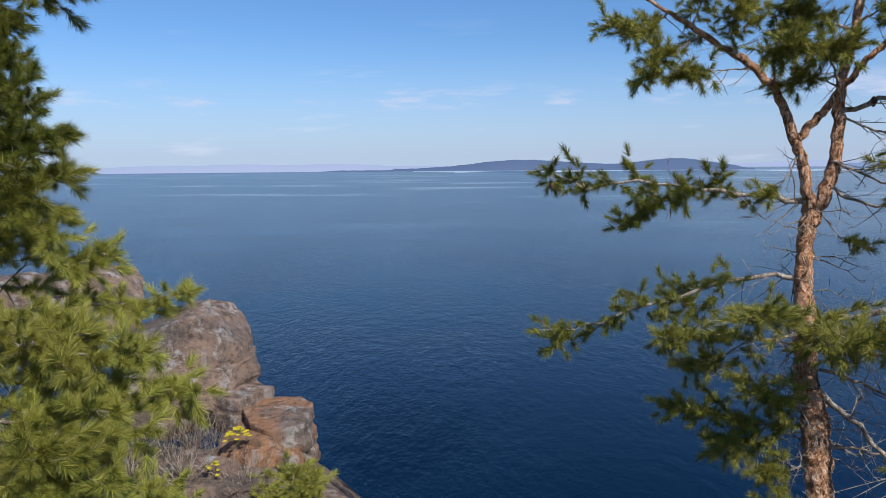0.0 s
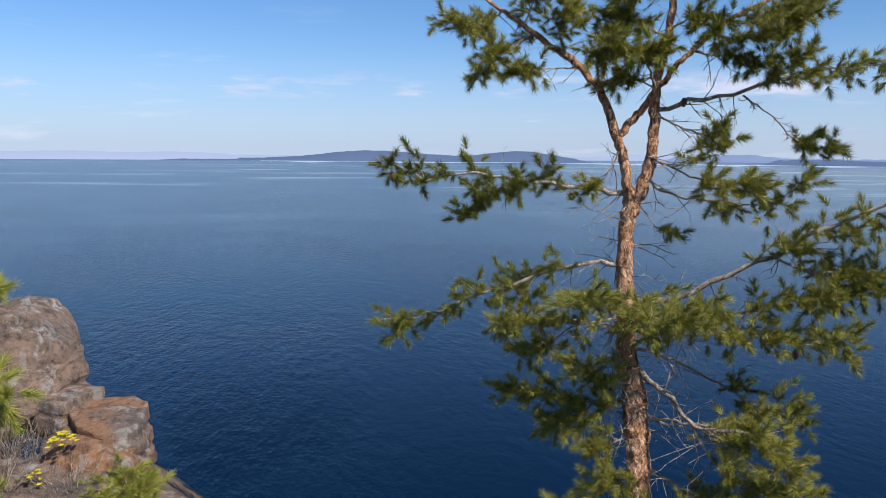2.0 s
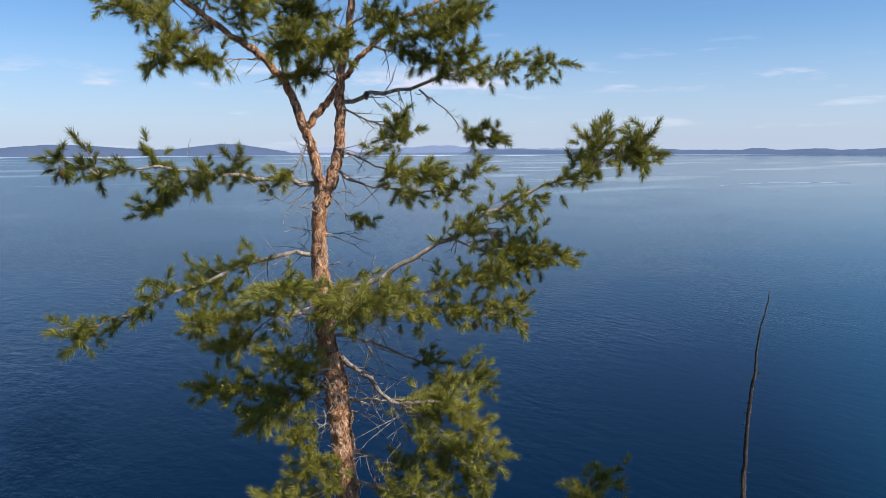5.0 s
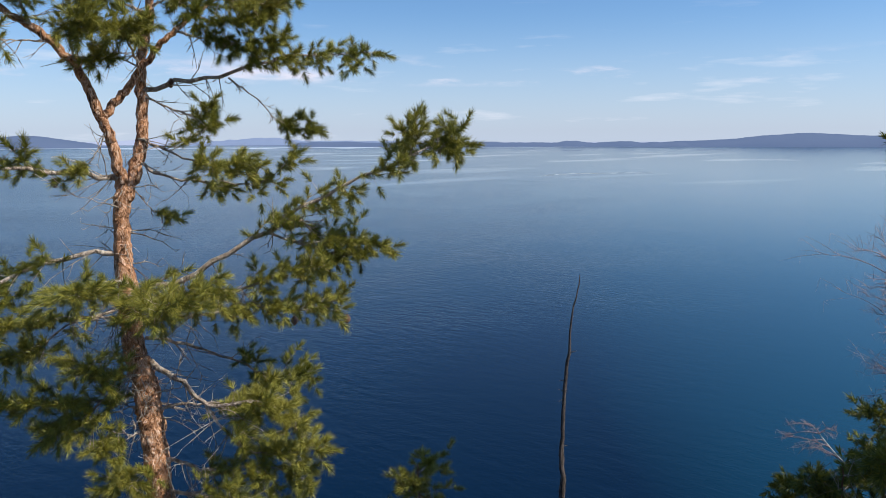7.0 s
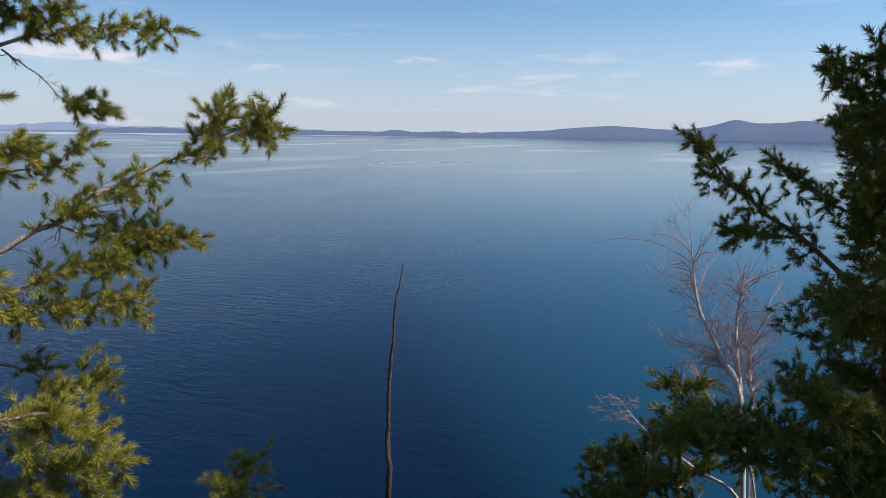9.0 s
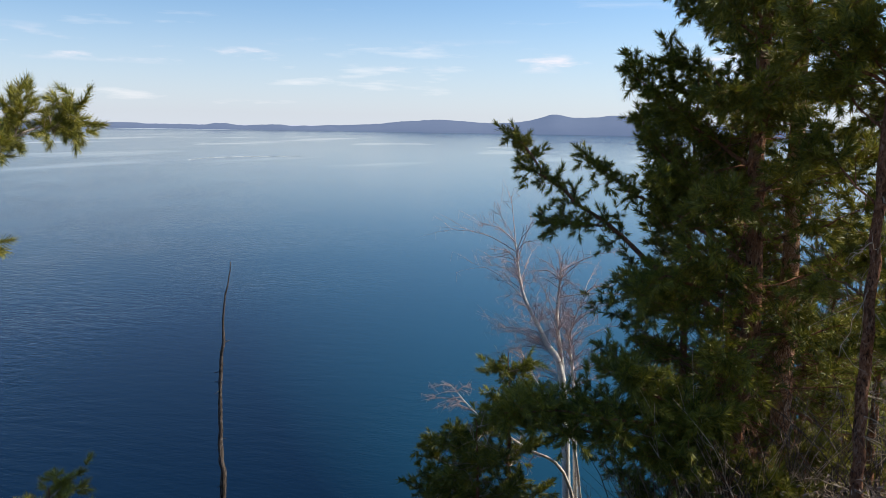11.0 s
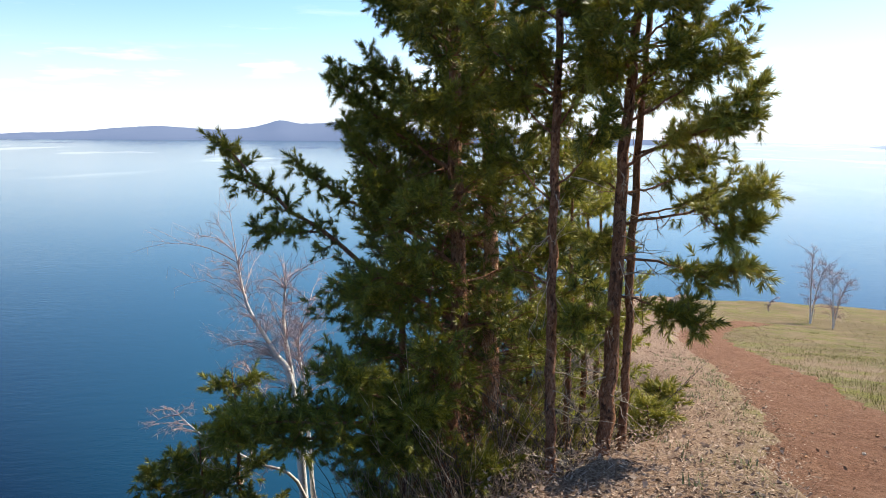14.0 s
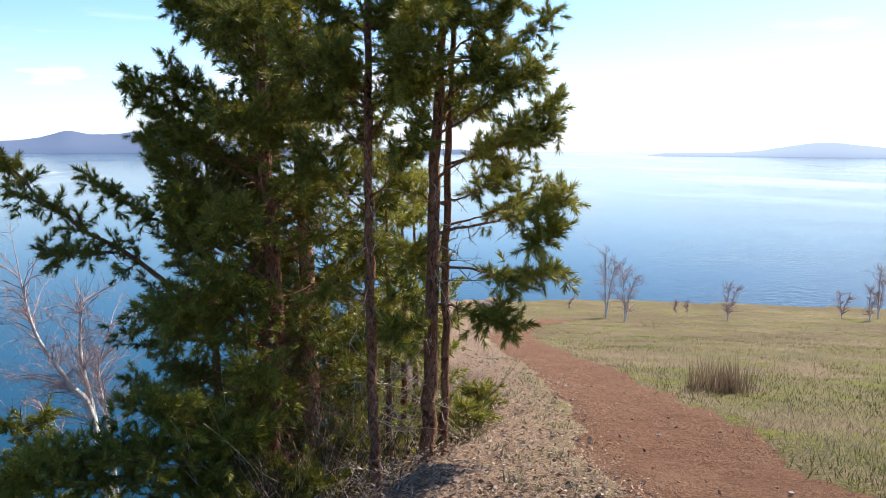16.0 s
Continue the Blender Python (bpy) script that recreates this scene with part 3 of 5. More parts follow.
def ridge(name, a0, a1, dist, low, bumps, material, label, depth=260, seed=0):
    """Far shore between two bearings (degrees clockwise from +y): low land with rounded hills (bearing, width, height)."""
    a = np.linspace(a0, a1, 160)
    r = np.random.RandomState(seed)
    h = np.full(a.shape, float(low)) + low * 0.25 * np.interp(a, np.linspace(a0, a1, 40), r.uniform(-1, 1, 40))
    for b, w, t in bumps:
        h = h + t * np.exp(-((a - b) / w) ** 2)
    h = h + r.uniform(0, 1, a.shape) * 1.6
    h = h * np.clip((a - a0) / 1.2, 0.02, 1) * np.clip((a1 - a) / 1.2, 0.02, 1)
    v, f = [], []
    prof = ((0.0, -1.0), (0.01, 0.06), (0.25, 0.5), (0.6, 0.9), (1.0, 1.0), (1.5, 0.6), (2.0, -0.05))
    for q, s in prof:
        d = dist + depth * q
        for ai, hi in zip(a, h):
            v.append((d * math.sin(radians(ai)), d * math.cos(radians(ai)), LAKE + (hi * s if s > 0 else s * 3)))
    k = len(a)
    for i in range(len(prof) - 1):
        for j in range(k - 1):
            f.append((i * k + j, i * k + j + 1, (i + 1) * k + j + 1, (i + 1) * k + j))
    return tagged(obj(name, v, f, material, smooth=True), label, "hill", kind="structure")


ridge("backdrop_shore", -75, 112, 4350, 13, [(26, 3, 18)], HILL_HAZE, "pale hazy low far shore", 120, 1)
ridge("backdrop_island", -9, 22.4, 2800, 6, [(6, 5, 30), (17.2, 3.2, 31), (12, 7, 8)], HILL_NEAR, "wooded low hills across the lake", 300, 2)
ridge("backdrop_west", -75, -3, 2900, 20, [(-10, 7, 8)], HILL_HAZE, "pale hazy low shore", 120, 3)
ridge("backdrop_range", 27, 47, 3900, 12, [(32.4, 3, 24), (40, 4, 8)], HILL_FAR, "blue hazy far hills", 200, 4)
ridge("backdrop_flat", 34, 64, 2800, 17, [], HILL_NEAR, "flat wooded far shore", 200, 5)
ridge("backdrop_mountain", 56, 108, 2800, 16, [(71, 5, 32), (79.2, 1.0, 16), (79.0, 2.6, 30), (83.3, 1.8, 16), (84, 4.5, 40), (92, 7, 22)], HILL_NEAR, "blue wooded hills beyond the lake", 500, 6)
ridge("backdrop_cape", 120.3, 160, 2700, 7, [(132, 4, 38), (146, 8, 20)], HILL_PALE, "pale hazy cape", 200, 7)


# pale band with a ragged near edge along the far shore
SHORE_BAND = Mat("shore_band", 0.5, 0.3)
SHORE_BAND.color(SHORE_BAND.mix(SHORE_BAND.noise(0.01, 5), (0.36, 0.44, 0.52), (0.60, 0.65, 0.70)))
bear = np.radians(np.linspace(-2, 62, 260))
ragged = 0.5 + 0.5 * np.sin(bear * 37 + 2.0 * np.sin(bear * 11))
iv = []
for a, k in zip(bear, ragged):
    thin = min(1.0, max(0.0, (math.radians(60) - a) / 0.45))
    for q in (2790 - (140 + 330 * k ** 2) * thin, 2795):
        iv.append((q * math.sin(a), q * math.cos(a), LAKE + 0.12))
tagged(obj("ice", iv, [(2 * i, 2 * i + 2, 2 * i + 3, 2 * i + 1) for i in range(259)], SHORE_BAND.m), "pale ragged band along the far shore", "ice", kind="structure")


# ---- the pine on the brink: forked, orange bark ----
pine = base("pine_tree", (2.2, 3.6, -3.3), "forked Scots pine with orange flaking bark on the brink", "tree")
trunk(pine, [(2.2, 3.6, -3.4), (2.16, 3.68, -1.8)] + [(1.96, 3.69, -0.48), (1.96, 3.79, -0.01), (1.96, 3.85, 0.22), (1.94, 3.94, 0.49), (1.97, 4.06, 0.87), (2.00, 4.16, 1.14), (2.06, 4.21, 1.45)], [0.11, 0.09, 0.07, 0.068, 0.07, 0.062, 0.051, 0.046, 0.052], 1, n=60, fine=6)
trunk(pine, [(2.07, 4.20, 1.40), (2.18, 4.21, 1.65), (2.22, 4.26, 1.95), (2.26, 4.32, 2.21), (2.35, 4.36, 2.55), (2.41, 4.46, 3.15), (2.45, 4.61, 3.97)], [0.04, 0.037, 0.032, 0.028, 0.024, 0.018, 0.007], 2, name="stem", fine=4)
trunk(pine, [(2.04, 4.19, 1.42), (1.99, 4.22, 1.71), (1.94, 4.24, 1.85), (1.84, 4.28, 2.12), (1.64, 4.34, 2.31), (1.41, 4.37, 2.47), (1.19, 4.40, 2.61), (0.98, 4.46, 2.75)], [0.033, 0.029, 0.028, 0.024, 0.021, 0.017, 0.011, 0.005], 3, name="stem", fine=4)
trunk(pine, [(1.96, 4.23, 1.82), (2.11, 4.24, 1.98), (2.28, 4.22, 2.20), (2.41, 4.19, 2.35), (2.61, 4.11, 2.53), (2.89, 3.98, 2.69), (3.16, 3.89, 2.89)], [0.026, 0.024, 0.019, 0.017, 0.014, 0.011, 0.004], 4, name="stem")
PINE_LIMBS = [
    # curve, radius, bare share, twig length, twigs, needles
    ([(2.05, 4.19, 1.45), (1.90, 4.23, 1.47), (1.68, 4.27, 1.51), (1.40, 4.33, 1.53), (1.09, 4.38, 1.58), (0.78, 4.43, 1.55), (0.54, 4.48, 1.61)], 0.019, 0.28, 0.30, 16, NEEDLE_SHADED),
    ([(1.36, 4.34, 1.52), (1.18, 4.32, 1.44), (1.02, 4.33, 1.33)], 0.009, 0.2, 0.22, 8, NEEDLE_SHADED),
    ([(2.12, 4.20, 1.58), (2.25, 4.13, 1.47), (2.46, 3.98, 1.43), (2.74, 3.81, 1.42), (2.95, 3.69, 1.59)], 0.012, 0.45, 0.2, 8, NEEDLE),
    ([(2.16, 4.20, 1.69), (2.29, 3.97, 1.59), (2.43, 3.79, 1.53), (2.60, 3.67, 1.53)], 0.01, 0.45, 0.2, 9, NEEDLE),
    ([(2.21, 4.27, 1.97), (2.38, 4.16, 2.04), (2.66, 3.99, 2.09), (2.92, 3.81, 2.20), (3.17, 3.63, 2.21), (3.41, 3.48, 2.24)], 0.018, 0.45, 0.26, 12, NEEDLE),
    ([(2.66, 3.99, 2.07), (2.79, 3.86, 1.93), (2.90, 3.76, 1.79), (3.07, 3.66, 1.74)], 0.006, 0.55, 0.12, 5, NEEDLE_SHADED),
    ([(2.22, 4.24, 1.95), (2.38, 4.08, 1.85), (2.54, 3.95, 1.80), (2.31, 3.97, 1.67)], 0.008, 0.4, 0.16, 7, NEEDLE),
    ([(1.97, 4.03, 0.80), (2.12, 3.93, 0.81), (2.35, 3.76, 0.93), (2.58, 3.62, 1.10), (2.77, 3.48, 1.24), (3.00, 3.32, 1.38), (3.24, 3.17, 1.51), (3.45, 3.05, 1.60), (3.71, 2.89, 1.64)], 0.022, 0.38, 0.27, 22, NEEDLE),
    ([(3.36, 3.10, 1.55), (3.39, 3.08, 1.65), (3.40, 3.09, 1.77)], 0.007, 0.5, 0.1, 5, NEEDLE),
    ([(3.51, 3.00, 1.61), (3.59, 2.96, 1.69), (3.64, 2.95, 1.77)], 0.006, 0.3, 0.1, 5, NEEDLE),
    ([(2.63, 3.57, 1.13), (2.83, 3.45, 1.05), (3.05, 3.36, 1.09), (3.27, 3.26, 1.02)], 0.009, 0.3, 0.22, 10, NEEDLE),
    ([(2.78, 3.50, 1.23), (2.91, 3.44, 1.09), (3.00, 3.42, 0.95), (3.18, 3.35, 0.98)], 0.008, 0.3, 0.2, 9, NEEDLE_SHADED),
    ([(1.98, 4.13, 1.02), (1.84, 4.17, 1.03), (1.55, 4.21, 0.97), (1.33, 4.22, 0.91), (1.04, 4.25, 0.82), (0.77, 4.26, 0.71), (0.48, 4.32, 0.68)], 0.019, 0.25, 0.27, 18, NEEDLE_SHADED),
    ([(1.94, 3.99, 0.72), (1.68, 3.97, 0.69), (1.46, 3.97, 0.72), (1.26, 4.00, 0.71), (1.17, 4.01, 0.72)], 0.012, 0.3, 0.24, 12, NEEDLE),
    ([(1.94, 3.99, 0.66), (1.61, 3.96, 0.68), (1.43, 3.97, 0.57), (1.26, 4.01, 0.54)], 0.008, 0.55, 0.16, 5, NEEDLE),
    ([(1.97, 4.05, 0.85), (1.77, 3.82, 0.90), (1.56, 3.58, 0.92), (1.42, 3.42, 0.93)], 0.012, 0.3, 0.25, 11, NEEDLE),
    ([(1.96, 4.01, 0.77), (1.90, 3.69, 0.78), (1.85, 3.39, 0.82), (1.82, 3.19, 0.87)], 0.012, 0.25, 0.26, 12, NEEDLE),
    ([(1.96, 4.01, 0.73), (2.03, 3.74, 0.76), (2.10, 3.51, 0.83), (2.19, 3.31, 0.88)], 0.013, 0.3, 0.25, 12, NEEDLE),
    ([(1.96, 3.98, 0.72), (2.20, 3.76, 0.64), (2.47, 3.55, 0.71), (2.66, 3.36, 0.67), (2.89, 3.21, 0.72)], 0.015, 0.35, 0.27, 14, NEEDLE),
    ([(2.28, 3.64, 0.76), (2.51, 3.50, 0.84), (2.70, 3.38, 0.92), (2.81, 3.31, 0.94)], 0.010, 0.25, 0.22, 10, NEEDLE),
    ([(2.00, 3.86, 0.40), (2.08, 3.66, 0.30), (2.14, 3.49, 0.19), (2.28, 3.34, 0.21), (2.43, 3.22, 0.17), (2.52, 3.11, 0.05)], 0.019, 0.5, 0.28, 12, NEEDLE),
    ([(2.14, 3.49, 0.19), (2.18, 3.39, 0.07), (2.26, 3.29, -0.05), (2.41, 3.17, -0.09), (2.62, 3.03, -0.07)], 0.011, 0.4, 0.25, 9, NEEDLE),
    ([(2.00, 3.91, 0.53), (2.27, 3.87, 0.44), (2.54, 3.85, 0.29), (2.77, 3.79, 0.15), (3.04, 3.73, 0.14)], 0.013, 0.5, 0.24, 10, NEEDLE_SHADED),
    ([(1.95, 3.85, 0.22), (1.73, 3.90, 0.22), (1.45, 3.94, 0.26), (1.18, 3.98, 0.30)], 0.013, 0.15, 0.24, 14, NEEDLE),
    ([(1.73, 3.90, 0.22), (1.57, 3.85, 0.15), (1.42, 3.85, 0.13)], 0.008, 0.2, 0.2, 8, NEEDLE),
    ([(1.95, 3.85, 0.33), (1.69, 3.72, 0.40), (1.57, 3.67, 0.46)], 0.009, 0.3, 0.2, 7, NEEDLE),
    ([(1.95, 3.81, 0.04), (1.78, 3.79, -0.01), (1.64, 3.80, -0.02)], 0.008, 0.4, 0.16, 5, NEEDLE),
    ([(1.95, 3.76, -0.15), (1.79, 3.71, -0.19), (1.69, 3.69, -0.22)], 0.008, 0.3, 0.16, 6, NEEDLE),
    ([(1.94, 3.71, -0.34), (1.71, 3.66, -0.36), (1.45, 3.72, -0.37)], 0.011, 0.3, 0.22, 8, NEEDLE),
    ([(1.96, 3.75, -0.14), (2.10, 3.47, -0.18), (2.30, 3.28, -0.17), (2.53, 3.07, -0.22)], 0.014, 0.3, 0.26, 11, NEEDLE),
    ([(1.99, 3.81, 0.12), (2.13, 3.62, 0.17), (2.29, 3.44, 0.17), (2.40, 3.35, 0.20)], 0.012, 0.55, 0.2, 7, NEEDLE),
    ([(1.95, 3.71, -0.31), (2.02, 3.38, -0.29), (2.18, 3.15, -0.28), (2.38, 2.95, -0.32)], 0.014, 0.3, 0.26, 9, NEEDLE),
    ([(1.99, 4.23, 1.76), (1.86, 4.15, 1.58), (1.74, 4.13, 1.51)], 0.006, 0.8, 0.12, 1, NEEDLE),
    ([(2.09, 4.17, 1.40), (2.16, 4.09, 1.27), (2.26, 4.01, 1.21)], 0.005, 0.85, 0.05, 1, NEEDLE),
]
UPPER_LIMBS = [
    ([(1.24, 4.39, 2.58), (1.10, 4.37, 2.49), (0.90, 4.40, 2.52)], 0.009, 0.2, 0.2, 9, NEEDLE),
    ([(1.45, 4.37, 2.45), (1.29, 4.33, 2.37), (1.15, 4.32, 2.29), (1.13, 4.30, 2.20)], 0.008, 0.3, 0.18, 8, NEEDLE),
    ([(1.64, 4.34, 2.31), (1.57, 4.28, 2.48), (1.62, 4.22, 2.58)], 0.010, 0.25, 0.22, 9, NEEDLE),
    ([(1.75, 4.31, 2.24), (1.54, 4.31, 2.23), (1.40, 4.32, 2.22), (1.28, 4.34, 2.20)], 0.006, 0.5, 0.14, 5, NEEDLE),
    ([(1.84, 4.28, 2.12), (1.75, 4.07, 2.30), (1.79, 3.90, 2.33)], 0.008, 0.3, 0.2, 9, NEEDLE),
    ([(2.24, 4.30, 2.13), (2.07, 4.10, 2.28), (2.01, 3.91, 2.31)], 0.010, 0.4, 0.2, 10, NEEDLE),
    ([(2.24, 4.31, 2.13), (2.03, 4.27, 2.19), (1.88, 4.21, 2.15)], 0.006, 0.5, 0.14, 5, NEEDLE),
    ([(2.31, 4.36, 2.47), (2.09, 4.34, 2.53), (1.94, 4.36, 2.59)], 0.010, 0.3, 0.2, 9, NEEDLE_SHADED),
    ([(2.41, 4.19, 2.35), (2.54, 4.02, 2.30), (2.71, 3.89, 2.28), (2.90, 3.79, 2.30)], 0.009, 0.3, 0.2, 10, NEEDLE_SHADED),
    ([(2.53, 4.14, 2.46), (2.59, 3.96, 2.40), (2.76, 3.84, 2.43), (2.89, 3.74, 2.51)], 0.010, 0.3, 0.22, 11, NEEDLE),
    ([(2.66, 4.09, 2.56), (2.81, 3.99, 2.56), (3.05, 3.91, 2.64)], 0.008, 0.2, 0.22, 10, NEEDLE),
    ([(2.34, 4.36, 2.51), (2.44, 4.15, 2.56), (2.42, 3.92, 2.42)], 0.008, 0.3, 0.2, 9, NEEDLE_SHADED),
    ([(2.37, 4.37, 2.70), (2.15, 4.29, 2.74), (1.96, 4.14, 2.66)], 0.009, 0.2, 0.22, 9, NEEDLE),
    ([(2.38, 4.42, 2.92), (2.57, 4.25, 2.87), (2.79, 4.05, 2.89)], 0.009, 0.2, 0.25, 10, NEEDLE),
    ([(1.38, 4.38, 2.50), (1.45, 4.36, 2.69), (1.52, 4.24, 2.77)], 0.008, 0.2, 0.25, 10, NEEDLE),
    ([(2.39, 4.43, 3.04), (2.23, 4.66, 3.22), (1.98, 4.88, 3.32)], 0.010, 0.2, 0.25, 10, NEEDLE),
    ([(2.41, 4.50, 3.46), (2.52, 4.25, 3.53), (2.70, 4.08, 3.60)], 0.009, 0.2, 0.22, 9, NEEDLE),
]
for i, (c, r, b, tw, n, m) in enumerate(PINE_LIMBS + UPPER_LIMBS):
    limb(pine, c, r, 200 + i, bare=b, twig=tw, n=n, mat=m, dead=9 if b >= 0.25 else 4, bark=BARK_GREY, sub=3)
bark_line = spline([(1.96, 3.80, 0.06), (1.94, 3.94, 0.49), (1.97, 4.06, 0.87), (2.06, 4.21, 1.45)], 30)
dead_twigs(pine, bark_line, 0.0, 1.0, 44, 0.34, 31)


def cone_mesh():
    """A closed pine cone: rows of blunt scales round a tapered core."""
    v, f = [], []
    for i in range(9):
        u = i / 8
        q = 0.019 * math.sin(math.pi * (0.12 + 0.8 * u)) + 0.003
        for j in range(8):
            a = (j + 0.5 * (i % 2)) * math.pi / 4
            o = len(v)
            for da, k, dz in ((-0.36, 0.7, 0.0), (0.36, 0.7, 0.0), (0.28, 1.1, 0.006), (-0.28, 1.1, 0.006), (0.0, 0.65, 0.010)):
                v.append((q * k * math.cos(a + da), q * k * math.sin(a + da), -0.05 * u - dz))
            f += [(o, o + 1, o + 2, o + 3), (o + 3, o + 2, o + 4)]
    return v, f


cv, cf = cone_mesh()
for x, y, z in [(3.02, 3.30, 0.60), (0.57, 4.46, 1.58), (2.36, 4.16, 2.06), (2.67, 3.36, 0.64), (1.68, 4.27, 1.47), (2.79, 3.48, 1.21), (2.47, 3.55, 0.68), (1.33, 4.22, 0.88)]:
    obj("cone", [(x + p, y + q, z + h) for p, q, h in cv], cf, CONE, pine, "closed brown pine cone")

# ---- the bushy pine at the ledge ----
side = base("pine_tree", (-3.1, 2.8, -0.4), "bushy Scots pine with branches to the ground", "tree")
side_trunk, sline = trunk(side, [(-3.1, 2.8, -0.6), (-3.08, 2.82, 0.4), (-3.12, 2.86, 1.6), (-3.1, 2.9, 3.6)], [0.09, 0.075, 0.06, 0.035], 41, BARK)
SIDE_LIMBS = [
    ([(-2.80, 3.33, 2.41), (-2.36, 3.40, 2.45), (-2.11, 3.46, 2.48), (-1.79, 3.46, 2.50)], 0.012, 0.3, 0.24, 14, NEEDLE_SHADED),
    ([(-2.80, 3.31, 2.23), (-2.42, 3.32, 2.30), (-2.23, 3.39, 2.39), (-2.17, 3.45, 2.37)], 0.010, 0.3, 0.22, 12, NEEDLE_SHADED),
    ([(-2.81, 3.30, 2.07), (-2.42, 3.30, 2.12), (-2.20, 3.31, 2.20), (-2.10, 3.31, 2.21)], 0.010, 0.3, 0.22, 14, NEEDLE_SHADED),
    ([(-2.81, 3.27, 1.84), (-2.44, 3.21, 1.86), (-2.16, 3.22, 1.91), (-1.95, 3.22, 1.98)], 0.011, 0.3, 0.24, 16, NEEDLE_SHADED),
    ([(-2.81, 3.25, 1.69), (-2.35, 3.13, 1.71), (-2.02, 3.08, 1.76), (-1.78, 3.08, 1.80)], 0.011, 0.3, 0.24, 16, NEEDLE_SHADED),
    ([(-2.81, 3.24, 1.61), (-2.39, 3.18, 1.61), (-2.06, 3.12, 1.62), (-1.75, 3.13, 1.67)], 0.012, 0.3, 0.24, 18, NEEDLE),
    ([(-2.81, 3.22, 1.43), (-2.35, 3.11, 1.49), (-2.10, 3.05, 1.53), (-1.92, 2.99, 1.53)], 0.011, 0.3, 0.22, 14, NEEDLE),
    ([(-2.81, 3.20, 1.25), (-2.38, 3.15, 1.31), (-2.03, 3.15, 1.33), (-1.83, 3.20, 1.26), (-1.65, 3.21, 1.29)], 0.013, 0.35, 0.22, 16, NEEDLE_SUNLIT),
    ([(-2.81, 3.19, 1.12), (-2.30, 3.19, 1.17), (-1.96, 3.25, 1.11), (-1.62, 3.30, 1.04), (-1.31, 3.30, 1.10)], 0.014, 0.4, 0.22, 16, NEEDLE_SUNLIT),
    ([(-2.81, 3.17, 0.97), (-2.15, 2.94, 1.06), (-1.76, 2.82, 1.05), (-1.56, 2.81, 1.01)], 0.013, 0.3, 0.26, 16, NEEDLE),
    ([(-2.82, 3.16, 0.81), (-2.15, 2.92, 0.90), (-1.67, 2.86, 0.88), (-1.37, 2.86, 0.95)], 0.014, 0.35, 0.26, 18, NEEDLE_SUNLIT),
    ([(-2.82, 3.16, 0.81), (-2.06, 2.97, 0.82), (-1.74, 2.90, 0.75), (-1.42, 2.90, 0.75), (-1.15, 2.96, 0.73)], 0.016, 0.35, 0.26, 20, NEEDLE_SUNLIT),
    ([(-2.82, 3.13, 0.56), (-2.08, 2.78, 0.72), (-1.70, 2.66, 0.74), (-1.44, 2.66, 0.73)], 0.014, 0.4, 0.25, 14, NEEDLE_SUNLIT),
    ([(-2.82, 3.13, 0.56), (-1.96, 2.77, 0.63), (-1.59, 2.65, 0.65), (-1.30, 2.71, 0.66)], 0.013, 0.5, 0.22, 10, NEEDLE_SUNLIT),
    ([(-2.82, 3.11, 0.40), (-1.97, 2.59, 0.60), (-1.65, 2.46, 0.60), (-1.56, 2.41, 0.67)], 0.013, 0.4, 0.24, 12, NEEDLE),
    ([(-2.82, 3.30, 1.95), (-2.46, 3.30, 1.97), (-2.17, 3.26, 2.00), (-1.99, 3.21, 2.06)], 0.010, 0.3, 0.24, 14, NEEDLE_SHADED),
    ([(-2.82, 3.28, 1.76), (-2.39, 3.18, 1.78), (-2.11, 3.13, 1.81), (-1.89, 3.09, 1.84)], 0.010, 0.3, 0.24, 14, NEEDLE_SHADED),
    ([(-2.83, 3.26, 1.53), (-2.36, 3.11, 1.57), (-2.03, 3.06, 1.57), (-1.83, 2.96, 1.60)], 0.010, 0.3, 0.24, 14, NEEDLE),
    ([(-2.83, 3.24, 1.35), (-2.29, 3.14, 1.41), (-2.01, 3.09, 1.42), (-1.79, 3.04, 1.39)], 0.011, 0.3, 0.24, 16, NEEDLE_SUNLIT),
    ([(-2.83, 3.18, 0.89), (-2.06, 2.79, 1.00), (-1.73, 2.69, 1.00), (-1.46, 2.63, 0.96)], 0.012, 0.35, 0.26, 16, NEEDLE),
    ([(-2.83, 3.14, 0.47), (-2.00, 2.66, 0.69), (-1.68, 2.56, 0.70), (-1.40, 2.50, 0.65)], 0.013, 0.45, 0.26, 14, NEEDLE),
    ([(-2.83, 3.11, 0.24), (-2.00, 2.63, 0.47), (-1.68, 2.53, 0.49), (-1.36, 2.48, 0.53)], 0.013, 0.45, 0.26, 14, NEEDLE_SUNLIT),
]
for i, (c, r, b, tw, n, m) in enumerate(SIDE_LIMBS):
    limb(side, c, r, 400 + i, bare=b, twig=tw, n=n, mat=m, dead=14, flat=0.5, size=0.95, sub=1, shapes=TUFTS_NEAR)
whorls(side, sline, 0.15, 0.98, 16, 1.0, 47, away=(0.75, 0.65), mat=NEEDLE_SHADED, shapes=TUFTS_FAR, twigs=10, twig=0.26, dead=0, sub=1)


